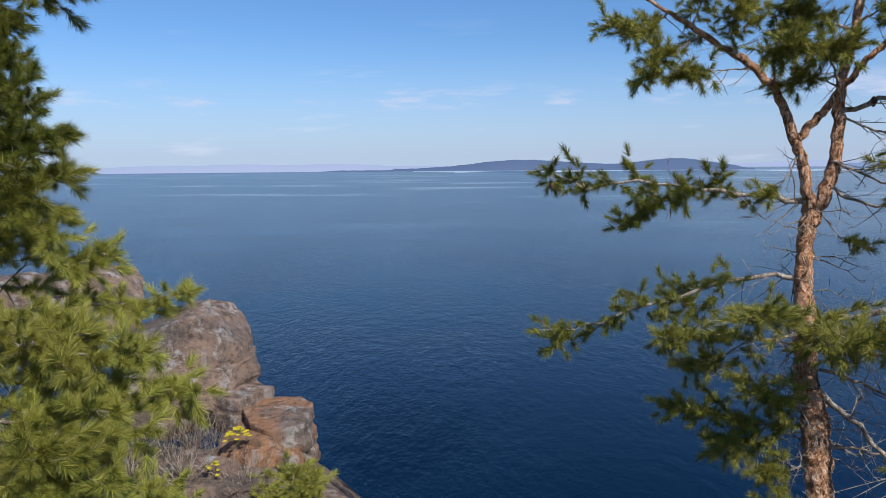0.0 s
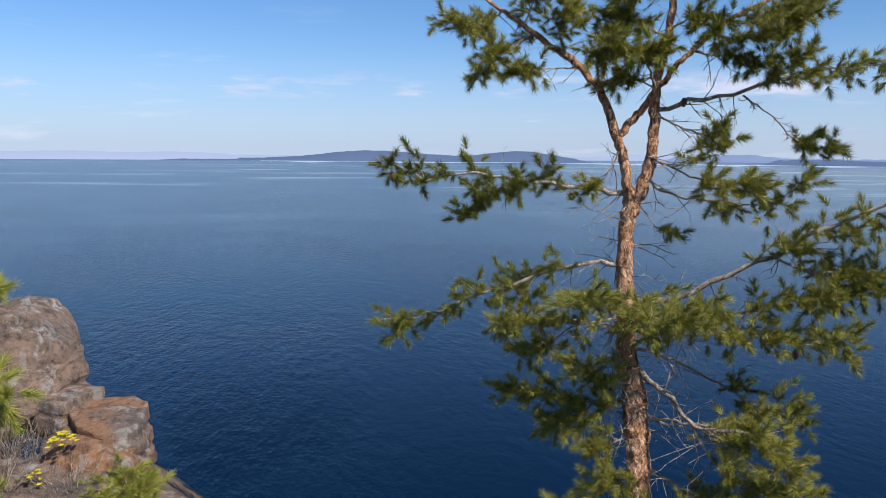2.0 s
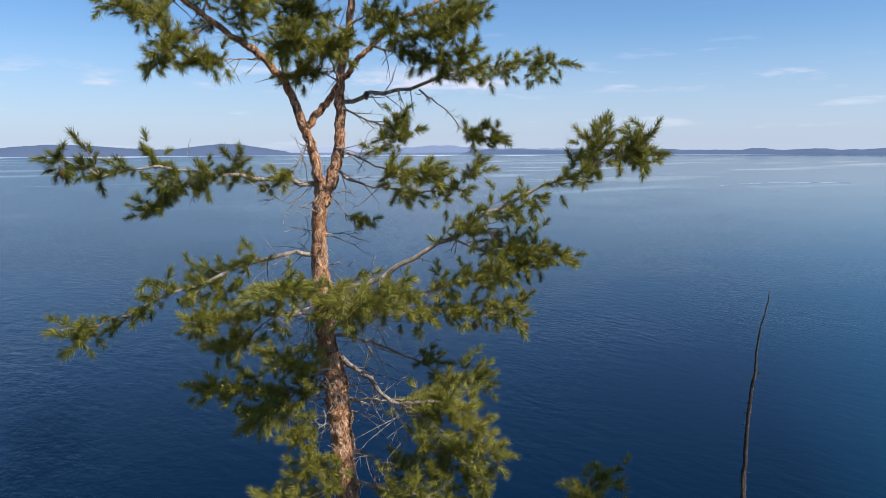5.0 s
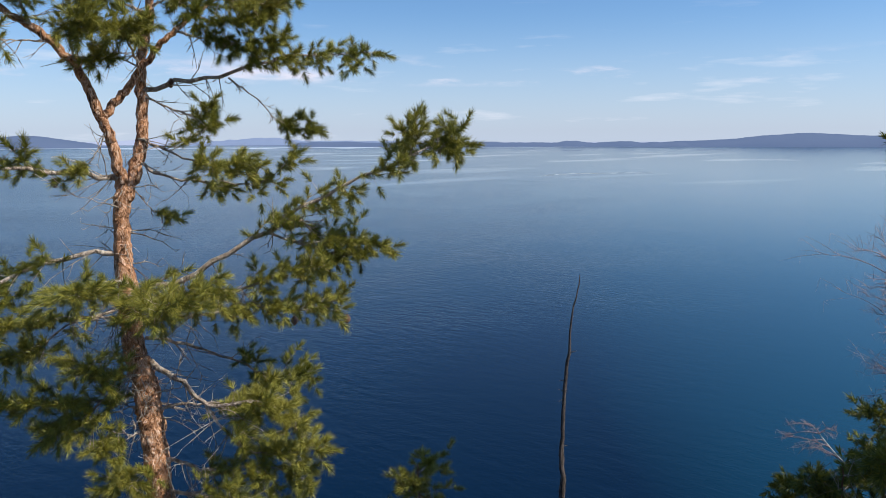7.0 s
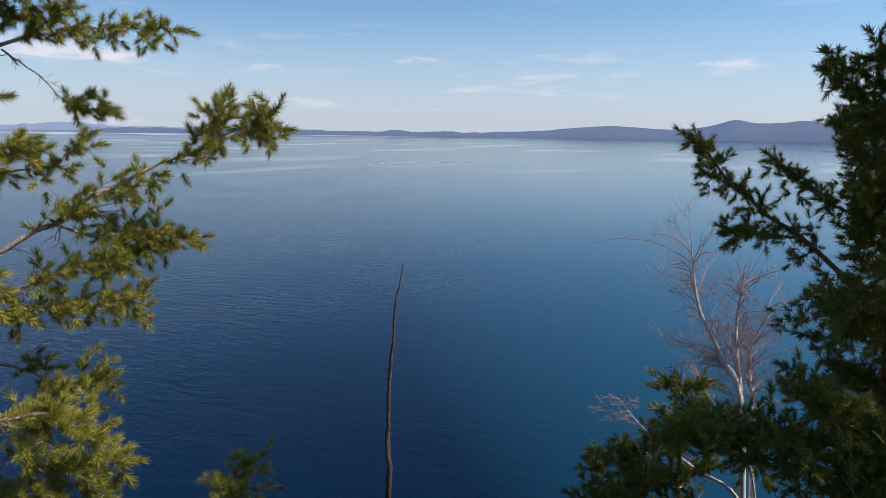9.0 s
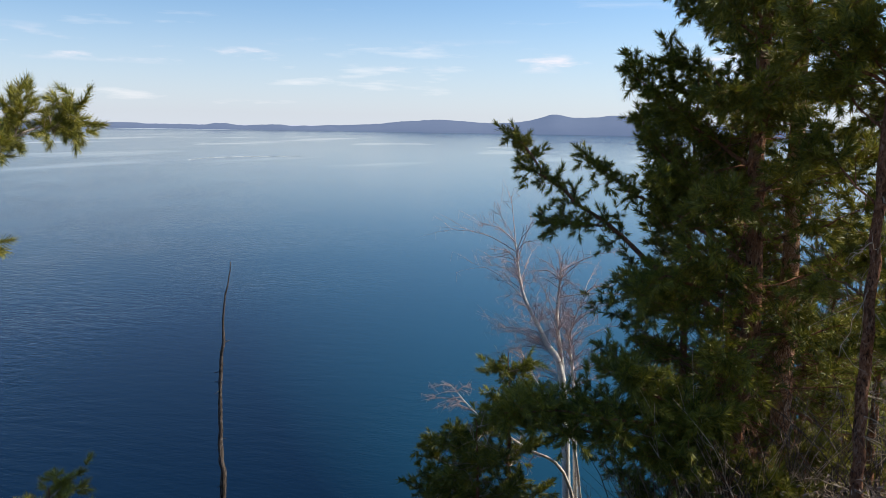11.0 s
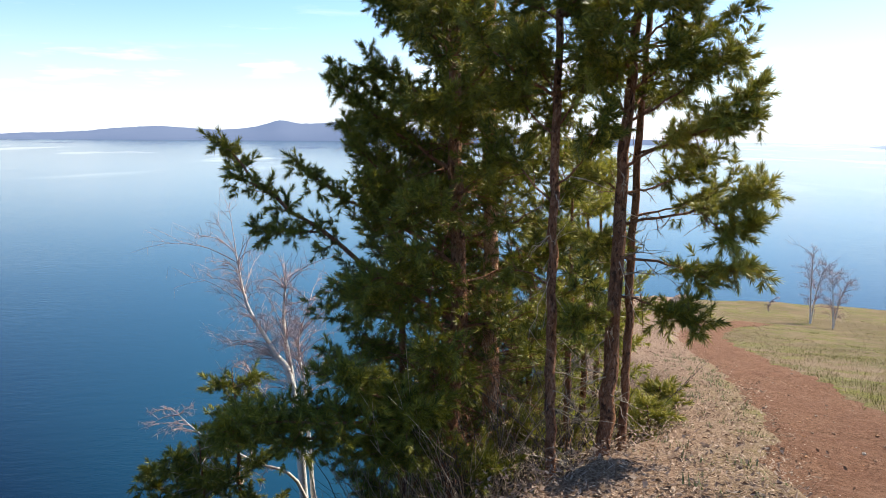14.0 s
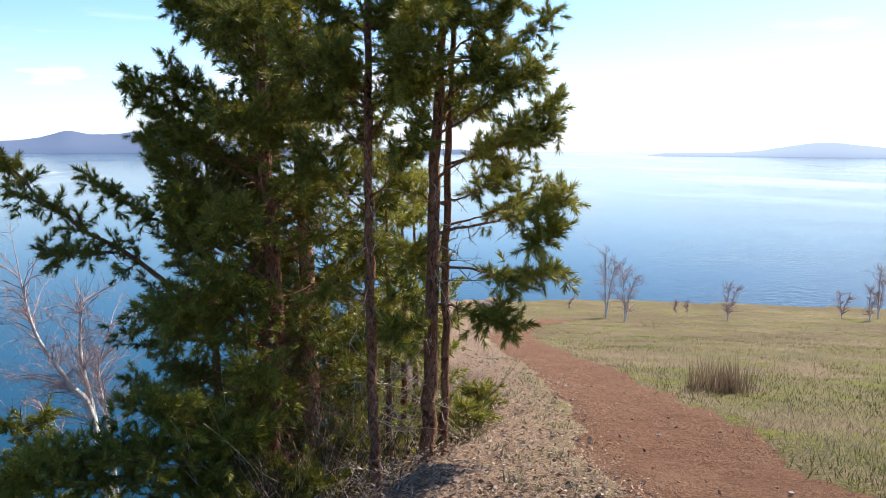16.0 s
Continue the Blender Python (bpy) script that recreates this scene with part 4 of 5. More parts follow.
def young_pine(at, height, reach, seed, label, count=16, mat=NEEDLE_SUNLIT, lo=0.05, **kw):
    """A small pine with whorls of short limbs down to the ground."""
    t = base("pine_tree", at, label, "tree")
    _, line = trunk(t, [at, (at[0] + 0.02, at[1], at[2] + height * 0.5), (at[0], at[1] + 0.03, at[2] + height)], [0.012 + 0.009 * height, 0.008 + 0.005 * height, 0.004], seed, BARK_DARK, sides=7, n=20)
    args = dict(mat=mat, shapes=TUFTS_THICKET, twigs=7, twig=0.22, dead=3, sub=1, bare=0.3, rise=0.45, thin=0.008)
    args.update(kw)
    whorls(t, line, lo, 0.99, count, reach, seed, **args)
    return t


def on_land(x, y, sink=0.06):
    return (x, y, at_land(x, y) - sink)


c = [(-1.24, 5.12, -0.61), (-1.87, 3.96, -0.21), (-1.98, 3.20, 0.17)]
for i, (p, h, q) in enumerate(zip(c, (0.36, 0.36, 0.4), (0.26, 0.3, 0.32))):
    young_pine((p[0], p[1], p[2] - 0.35), h, q, 60 + i, "low bushy young pine among the rocks", 12, shapes=TUFTS)


# ---- rocks of the ledge ----
def rock(name, at, size, seed, material, label, turn=0.0, lumps=0.12, cuts=5, round_off=0.35, shear=()):
    """A weathered block: a rounded box, split by flat breaks and roughened."""
    r = np.random.RandomState(seed)
    bm = bmesh.new()
    bmesh.ops.create_cube(bm, size=2.0)
    bmesh.ops.subdivide_edges(bm, edges=bm.edges[:], cuts=21, use_grid_fill=True)
    planes = []
    for _ in range(cuts):
        n = Vector(r.normal(0, 1, 3)).normalized()
        planes.append((n, r.uniform(0.82, 1.08)))
    planes += [(Vector(n).normalized(), d) for n, d in shear]
    off = Vector(r.uniform(-50, 50, 3))
    rot = Matrix.Rotation(radians(turn), 3, "Z")
    for v in bm.verts:
        p = v.co.copy()
        q = p.normalized() * 1.22
        p = p.lerp(q, round_off)
        for n, d in planes:
            over = p.dot(n) - d
            if over > 0:
                p -= n * over * 0.9
        w = Vector((p.x * size[0], p.y * size[1], p.z * size[2]))
        k = noise.fractal(w * 1.7 + off, 0.9, 2.1, 5)
        ledge = abs(noise.noise(Vector((w.x * 0.9, w.y * 0.9, w.z * 4.5)) + off))
        crack = noise.noise(w * 2.6 - off)
        g = 1 + lumps * k * 0.6 - 0.09 * max(0.0, 0.10 - ledge) * 10 - 0.15 * max(0.0, 0.06 - abs(crack)) * 10 + 0.02 * noise.fractal(w * 9 + off, 1.0, 2.0, 4)
        v.co = rot @ (w * g)
    me = bpy.data.meshes.new(name)
    bm.to_mesh(me)
    bm.free()
    me.materials.append(material)
    me.polygons.foreach_set("use_smooth", np.ones(len(me.polygons), dtype=bool))
    ob = new(name, me)
    ob.matrix_basis = Matrix.Translation(at)
    return tagged(ob, label, "rock")


c = [(-2.48, 6.80, -0.10), (-1.91, 6.65, -0.01), (-1.58, 6.03, -0.62), (-1.50, 5.80, -0.83), (-3.68, 7.25, 0.37), (-3.87, 6.65, 0.33), (-0.93, 5.10, -0.82), (-2.00, 6.35, -0.50), (-2.44, 6.47, -0.33), (-1.45, 5.39, -0.95)]
rock("boulder", (c[0][0] - 0.06, c[0][1], c[0][2] + 0.02), (0.55, 0.5, 0.46), 4, ROCK, "rounded grey-brown boulder with lichen streaks on the brink", 8, 0.09, 2, 0.5, (((-0.42, 0, 0.9), 0.80), ((0.7, 0, -0.7), 0.92), ((0.75, -0.1, 0.65), 1.02)))
rock("rock_block", (-1.50, c[2][1], c[2][2] - 0.02), (0.29, 0.38, 0.28), 21, ROCK_RED, "rust-orange fractured rock block below the boulder", 25, 0.16, 6, 0.2)
rock("rock_block", (-1.58, c[3][1], c[3][2]), (0.33, 0.44, 0.36), 9, ROCK_RED, "grey and rust fractured rock at the cliff edge", -10, 0.16, 6, 0.2)
rock("rock_block", c[4], (0.55, 0.5, 0.3), 12, ROCK, "reddish rock outcrop behind the bushy pine", 30, 0.14, 6, 0.3)
rock("rock_block", c[5], (0.5, 0.4, 0.35), 13, ROCK, "grey rock outcrop behind the bushy pine", 5, 0.14, 5, 0.3)
rock("rock_block", (-0.98, 5.1, -0.87), (0.14, 0.2, 0.15), 14, ROCK, "pale grey rock at the cliff edge", 40, 0.15, 5, 0.3)
rock("rock_block", c[7], (0.24, 0.3, 0.22), 16, ROCK, "small grey rock wedged under the boulder", 60, 0.15, 5, 0.2)
rock("rock_block", c[8], (0.6, 0.4, 0.3), 17, ROCK, "dark rock ledge carrying the boulder", 10, 0.15, 5, 0.2)
rock("rock_block", (c[9][0] - 0.55, c[9][1] + 0.1, c[9][2] - 0.05), (0.55, 0.6, 0.4), 18, ROCK, "broad rock ledge with dry plants", 15, 0.15, 5, 0.25)


# ---- dry plants and flowers on the ledge ----
def blades(n, height, lean, width, seed, spread=0.06):
    r = np.random.RandomState(seed)
    out = []
    for _ in range(n):
        p = np.array([r.normal(0, spread), r.normal(0, spread), 0])
        a, h = r.uniform(0, 6.28), height * r.uniform(0.5, 1.15)
        tip = p + np.array([math.cos(a) * lean * h * r.rand(), math.sin(a) * lean * h * r.rand(), h])
        mid = p * 0.55 + tip * 0.45 + np.array([0, 0, 0.06 * h])
        s = np.array([math.cos(a + 1.57), math.sin(a + 1.57), 0]) * width / 2
        out += [[p - s, p + s, mid + s * 0.7], [p - s, mid + s * 0.7, mid - s * 0.7], [mid - s * 0.7, mid + s * 0.7, tip]]
    return np.array(out)


def scatter(spots, shapes, seed, lo=0.7, hi=1.3):
    r = np.random.RandomState(seed)
    out = []
    for x, y, z in spots:
        a, s = r.uniform(0, 6.28), r.uniform(lo, hi)
        m = np.array([[math.cos(a), math.sin(a), 0], [-math.sin(a), math.cos(a), 0], [0, 0, 1]]) * s
        out.append(shapes[r.randint(len(shapes))] @ m + np.array([x, y, z]))
    return np.concatenate(out)


def yellow_flowers(at, seed, n=26, wide=0.13):
    t = base("flower_clump", at, "low clump of bright yellow flowers on the rock", "flowers")
    r = np.random.RandomState(seed)
    leaves, petals = [], []
    for _ in range(n):
        a, q = r.uniform(0, 6.28), wide * math.sqrt(r.rand())
        p = np.array(at) + np.array([math.cos(a) * q, math.sin(a) * q, 0.05 + 0.08 * (1 - (q / wide) ** 2) + r.uniform(-0.01, 0.02)])
        for k in range(6):
            b = k * 1.047
            o = np.array([math.cos(b), math.sin(b), 0.35]) * 0.017
            s = np.array([-math.sin(b), math.cos(b), 0]) * 0.008
            petals.append([p, p + o * 0.8 - s, p + o * 0.8 + s])
            petals.append([p + o * 0.8 - s, p + o * 1.3, p + o * 0.8 + s])
        leaves.append([p - (0, 0, 0.002), p * 0.6 + np.array(at) * 0.4 + (0.003, 0, 0), np.array(at) + (0.004, 0, 0)])
    tagged(tri_obj("blossom", petals, PETAL, t, "bright yellow petals"), kind="stuff")
    tagged(tri_obj("stem_bunch", leaves, GRASS, t), kind="stuff")


for i, p in enumerate([(-1.71, 5.45, -0.39), (-1.81, 5.13, -0.53)]):
    yellow_flowers((p[0], p[1], p[2] - 0.08), i, 30 if i == 0 else 10, 0.10 if i == 0 else 0.06)


def bare_shrub(at, height, wide, n, seed, label, mat=BIRCH_TWIG, fine=1.0):
    """Leafless twiggy shrub."""
    t = base("bare_shrub", at, label, "shrub")
    w = Wood(seed)
    r = w.r
    for _ in range(n):
        a, q = r.uniform(0, 6.28), wide * r.uniform(0.3, 1)
        tip = np.array(at) + np.array([math.cos(a) * q, math.sin(a) * q, height * r.uniform(0.5, 1.1)])
        mid = np.array(at) * 0.55 + tip * 0.45 + np.array([0, 0, height * 0.12])
        s = spline([at, mid, tip], 9)
        s[1:] += r.normal(0, 0.012 * height, (8, 3))
        w.tube(s, np.linspace(0.006, 0.0016, 9) * fine, 4)
        for _ in range(5):
            b = r.randint(3, 9)
            e = s[b] + (s[-1] - s[0]) * r.uniform(0.1, 0.3) + r.normal(0, 0.08 * height, 3)
            w.tube(spline([s[b], (s[b] + e) / 2 + r.normal(0, 0.01, 3), e], 4), np.linspace(0.0022, 0.001, 4) * fine, 3)
    tagged(w.done("twig_tangle", mat, t), kind="stuff")


for i, p in enumerate([(-2.01, 5.13, -0.61), (-2.26, 4.75, -0.36), (-1.59, 5.12, -0.69), (-2.23, 5.93, -0.65), (-2.29, 4.17, -0.19)]):
    bare_shrub((p[0], p[1], p[2] - 0.1), 0.3, 0.28, 26, 80 + i, "dry leafless heath shrub on the ledge", BARK_GREY)
r = np.random.RandomState(5)
spots = []
for p in [(-2.27, 5.54, -0.55), (-1.85, 5.03, -0.57), (-2.58, 5.74, -0.53), (-1.80, 6.15, -0.49), (-2.20, 4.35, -0.35), (-2.34, 6.15, -0.43)]:
    for _ in range(26):
        x, y = p[0] + r.normal(0, 0.22), p[1] + r.normal(0, 0.25)
        spots.append((x, y, p[2] - 0.12 + r.uniform(-0.03, 0.03)))
tagged(tri_obj("dry_grass", scatter(spots, [blades(14, 0.16, 0.8, 0.004, s) for s in range(3)], 6), STRAW), "dead straw-coloured grass on the rock ledge", "grass", kind="stuff")

# ---- the dead pole below the brink ----
pole = base("dead_trunk", (7.75, 4.9, -9.0), "thin dead branchless tree trunk", "tree")
w = Wood(90)
line = spline([(7.75, 4.85, -9.5), (7.72, 4.9, -5.5)] + [(7.05, 4.47, -2.59), (7.15, 4.56, -1.81), (7.24, 4.59, -1.22), (7.35, 4.61, -0.50), (7.48, 4.59, 0.11)], 40)
line[1:-1] += w.r.normal(0, 0.008, (38, 3))
w.tube(line, np.interp(np.linspace(0, 1, 40), [0, 0.5, 0.75, 0.8, 1], [0.06, 0.028, 0.019, 0.013, 0.005]), 8, 0.2)
for i in range(26):
    b = w.r.randint(14, 39)
    e = line[b] + w.r.normal(0, 1, 3) * np.array([0.035, 0.035, 0.02])
    snag = Wood(900 + i)
    snag.tube([line[b], (line[b] + e) / 2, e], [0.008, 0.005, 0.003], 4)
    snag.done("snag", DEADWOOD, pole)
w.done("trunk", DEADWOOD, pole)

# ---- the grove on the cliff side of the track ----
FAR_ARGS = dict(shapes=TUFTS_FAR, dead=3, sub=3)
big = base("pine_tree", on_land(6.0, -0.7), "tall dense dark Scots pine at the edge of the grove", "tree", "grove pines")
_, bline = trunk(big, [on_land(6.05, -0.75)] + [(5.83, -0.73, -0.78), (6.06, -0.81, 0.25), (6.30, -0.78, 1.52), (6.53, -0.78, 2.82), (6.74, -0.79, 3.93), (6.94, -0.80, 5.05)], [0.085, 0.078, 0.066, 0.055, 0.042, 0.03, 0.01], 101, BARK_DARK)
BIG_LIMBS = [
    ([(6.06, -0.80, 0.25), (6.08, -0.17, 0.62), (6.14, 0.28, 0.96), (6.24, 0.70, 1.21), (6.35, 0.96, 1.49), (6.41, 1.09, 1.67)], 0.028, 0.3, 0.32, 26, NEEDLE_SHADED),
    ([(6.14, 0.28, 0.94), (6.16, 0.55, 0.93), (6.16, 0.73, 0.97)], 0.012, 0.2, 0.24, 9, NEEDLE_SHADED),
    ([(6.12, -0.79, 0.67), (6.17, -0.38, 0.98), (6.21, 0.05, 1.16), (6.31, 0.32, 1.32), (6.38, 0.50, 1.48)], 0.018, 0.3, 0.24, 16, NEEDLE_SHADED),
    ([(6.17, -0.79, 1.01), (6.21, -0.39, 1.27), (6.23, -0.08, 1.53), (6.21, 0.08, 1.81)], 0.018, 0.3, 0.3, 18, NEEDLE_SHADED),
    ([(6.28, -0.79, 1.39), (6.26, -0.40, 1.65), (6.28, -0.09, 1.90), (6.33, 0.17, 2.10)], 0.018, 0.3, 0.28, 18, NEEDLE_SHADED),
    ([(6.33, -0.78, 1.78), (6.28, -0.50, 1.99), (6.26, -0.26, 2.15), (6.28, -0.09, 2.28)], 0.016, 0.3, 0.28, 16, NEEDLE_SHADED),
    ([(6.46, -0.78, 2.30), (6.46, -0.51, 2.55), (6.43, -0.31, 2.70), (6.43, -0.16, 2.77)], 0.016, 0.3, 0.28, 16, NEEDLE_SHADED),
    ([(6.08, -0.80, 0.42), (5.58, -0.46, 0.62), (5.35, -0.22, 0.72), (5.27, -0.08, 0.63)], 0.018, 0.3, 0.28, 16, NEEDLE_SHADED),
    ([(6.04, -0.79, 0.07), (5.84, -0.53, 0.36), (5.71, -0.30, 0.49), (5.64, -0.12, 0.39)], 0.016, 0.3, 0.26, 14, NEEDLE_SHADED),
    ([(5.93, -0.76, -0.42), (5.31, -0.26, -0.18), (5.04, 0.22, -0.10), (4.93, 0.63, -0.15)], 0.022, 0.3, 0.32, 26, NEEDLE_SHADED),
    ([(5.92, -0.76, -0.50), (5.26, -0.44, -0.18), (4.97, -0.12, 0.09), (4.89, -0.08, 0.17)], 0.018, 0.3, 0.3, 20, NEEDLE_SHADED),
    ([(5.91, -0.75, -0.59), (5.10, -0.19, -0.32), (4.85, 0.35, -0.22), (4.76, 0.76, -0.16)], 0.02, 0.3, 0.3, 20, NEEDLE_SHADED),
    ([(6.00, -0.79, -0.18), (5.46, -0.51, -0.14), (5.05, -0.44, -0.18)], 0.014, 0.3, 0.28, 14, NEEDLE_SHADED),
    ([(6.23, -0.78, 1.18), (5.66, -0.94, 1.42), (5.33, -1.06, 1.55)], 0.016, 0.3, 0.28, 14, NEEDLE_SHADED),
    ([(6.35, -0.79, 1.95), (5.86, -1.01, 2.21), (5.63, -1.14, 2.35)], 0.016, 0.3, 0.28, 16, NEEDLE_SHADED),
    ([(6.46, -0.78, 2.47), (5.92, -0.59, 2.55), (5.63, -0.52, 2.58)], 0.016, 0.3, 0.28, 16, NEEDLE_SHADED),
    ([(6.32, -0.78, 1.70), (5.81, -0.61, 1.85), (5.52, -0.57, 1.95)], 0.016, 0.3, 0.28, 16, NEEDLE_SHADED),
    ([(6.20, -0.78, 1.01), (5.62, -0.59, 1.16), (5.34, -0.52, 1.26)], 0.016, 0.3, 0.28, 16, NEEDLE_SHADED),
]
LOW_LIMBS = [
    ([(5.92, -0.76, -0.46), (5.02, -0.20, -0.17), (4.76, 0.33, -0.08), (4.64, 0.67, -0.09)], 0.018, 0.3, 0.3, 26, NEEDLE_SHADED),
    ([(5.94, -0.76, -0.33), (5.24, -0.54, -0.14), (4.87, -0.37, -0.13)], 0.014, 0.3, 0.3, 18, NEEDLE_SHADED),
    ([(5.91, -0.75, -0.55), (5.22, -0.50, -0.40), (4.89, -0.20, -0.34)], 0.014, 0.3, 0.3, 22, NEEDLE_SHADED),
    ([(5.95, -0.76, -0.25), (5.40, -0.36, -0.11), (5.17, -0.10, -0.04)], 0.014, 0.3, 0.3, 20, NEEDLE_SHADED),
    ([(5.91, -0.75, -0.59), (5.31, -0.87, -0.52), (5.06, -1.00, -0.51)], 0.012, 0.3, 0.26, 12, NEEDLE_SHADED),
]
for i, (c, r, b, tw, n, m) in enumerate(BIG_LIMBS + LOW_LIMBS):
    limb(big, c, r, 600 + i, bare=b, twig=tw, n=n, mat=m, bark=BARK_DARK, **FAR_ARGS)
whorls(big, bline, 0.22, 0.99, 46, 1.3, 111, rise=0.45, mat=NEEDLE_SHADED, bark=BARK_DARK, twigs=13, twig=0.3, bare=0.3, shapes=TUFTS_THICKET, dead=3, sub=3)
dead_twigs(big, bline, 0.08, 0.55, 110, 0.85, 112, BARK_DARK)

second = base("pine_tree", on_land(6.9, -1.1), "Scots pine with reddish trunk inside the grove", "tree", "grove pines")
_, line = trunk(second, [on_land(6.9, -1.1)] + [(6.55, -1.12, -0.89), (6.68, -1.12, 0.07), (6.89, -1.09, 1.51), (7.09, -1.10, 2.94), (7.45, -1.15, 4.90)], [0.085, 0.078, 0.07, 0.058, 0.045, 0.015], 121, BARK)
whorls(second, line, 0.3, 0.99, 28, 1.15, 122, rise=0.5, mat=NEEDLE_SHADED, bark=BARK_DARK, twigs=11, twig=0.28, **FAR_ARGS)
dead_twigs(second, line, 0.08, 0.6, 110, 0.95, 123, BARK_DARK)

thin = base("pine_tree", on_land(4.85, -1.33), "slender Scots pine with a thin straight trunk", "tree", "grove pines")
_, line = trunk(thin, [on_land(4.86, -1.32)] + [(4.72, -1.33, -0.43), (4.90, -1.34, 0.50), (5.06, -1.36, 1.56), (5.24, -1.39, 2.63), (5.46, -1.42, 3.90)], [0.037, 0.034, 0.031, 0.028, 0.022, 0.008], 131, BARK_DARK)
THIN_LIMBS = [
    ([(5.02, -1.35, 1.26), (5.17, -1.22, 1.41), (5.31, -1.13, 1.55), (5.48, -1.02, 1.77)], 0.009, 0.5, 0.2, 8, NEEDLE_SHADED),
    ([(5.08, -1.37, 1.67), (5.18, -1.19, 1.86), (5.28, -1.10, 2.02)], 0.009, 0.45, 0.2, 8, NEEDLE_SHADED),
    ([(5.04, -1.36, 1.38), (4.90, -1.46, 1.49), (4.80, -1.55, 1.70), (4.75, -1.61, 1.84)], 0.009, 0.5, 0.2, 9, NEEDLE_SHADED),
    ([(5.10, -1.37, 1.74), (4.96, -1.48, 1.94), (4.92, -1.54, 2.15), (4.90, -1.49, 2.28)], 0.009, 0.4, 0.22, 11, NEEDLE),
    ([(5.13, -1.37, 1.95), (5.04, -1.25, 2.08), (4.99, -1.14, 2.24)], 0.009, 0.4, 0.22, 10, NEEDLE_SHADED),
    ([(5.17, -1.38, 2.20), (5.12, -1.51, 2.41), (5.08, -1.54, 2.54)], 0.009, 0.4, 0.2, 10, NEEDLE_SHADED),
    ([(5.21, -1.38, 2.41), (5.31, -1.26, 2.53), (5.37, -1.12, 2.67)], 0.009, 0.4, 0.22, 10, NEEDLE_SHADED),
    ([(4.93, -1.34, 0.75), (5.10, -1.17, 0.83), (5.23, -1.04, 0.74)], 0.008, 0.7, 0.2, 3, NEEDLE_SHADED),
]
for i, (c, r, b, tw, n, m) in enumerate(THIN_LIMBS):
    limb(thin, c, r, 700 + i, bare=b, twig=tw, n=n, mat=m, bark=BARK_DARK, **FAR_ARGS)
whorls(thin, line, 0.62, 0.99, 12, 0.8, 135, rise=0.6, mat=NEEDLE_SHADED, bark=BARK_DARK, twigs=9, twig=0.22, **FAR_ARGS)
dead_twigs(thin, line, 0.1, 0.6, 26, 0.45, 133)

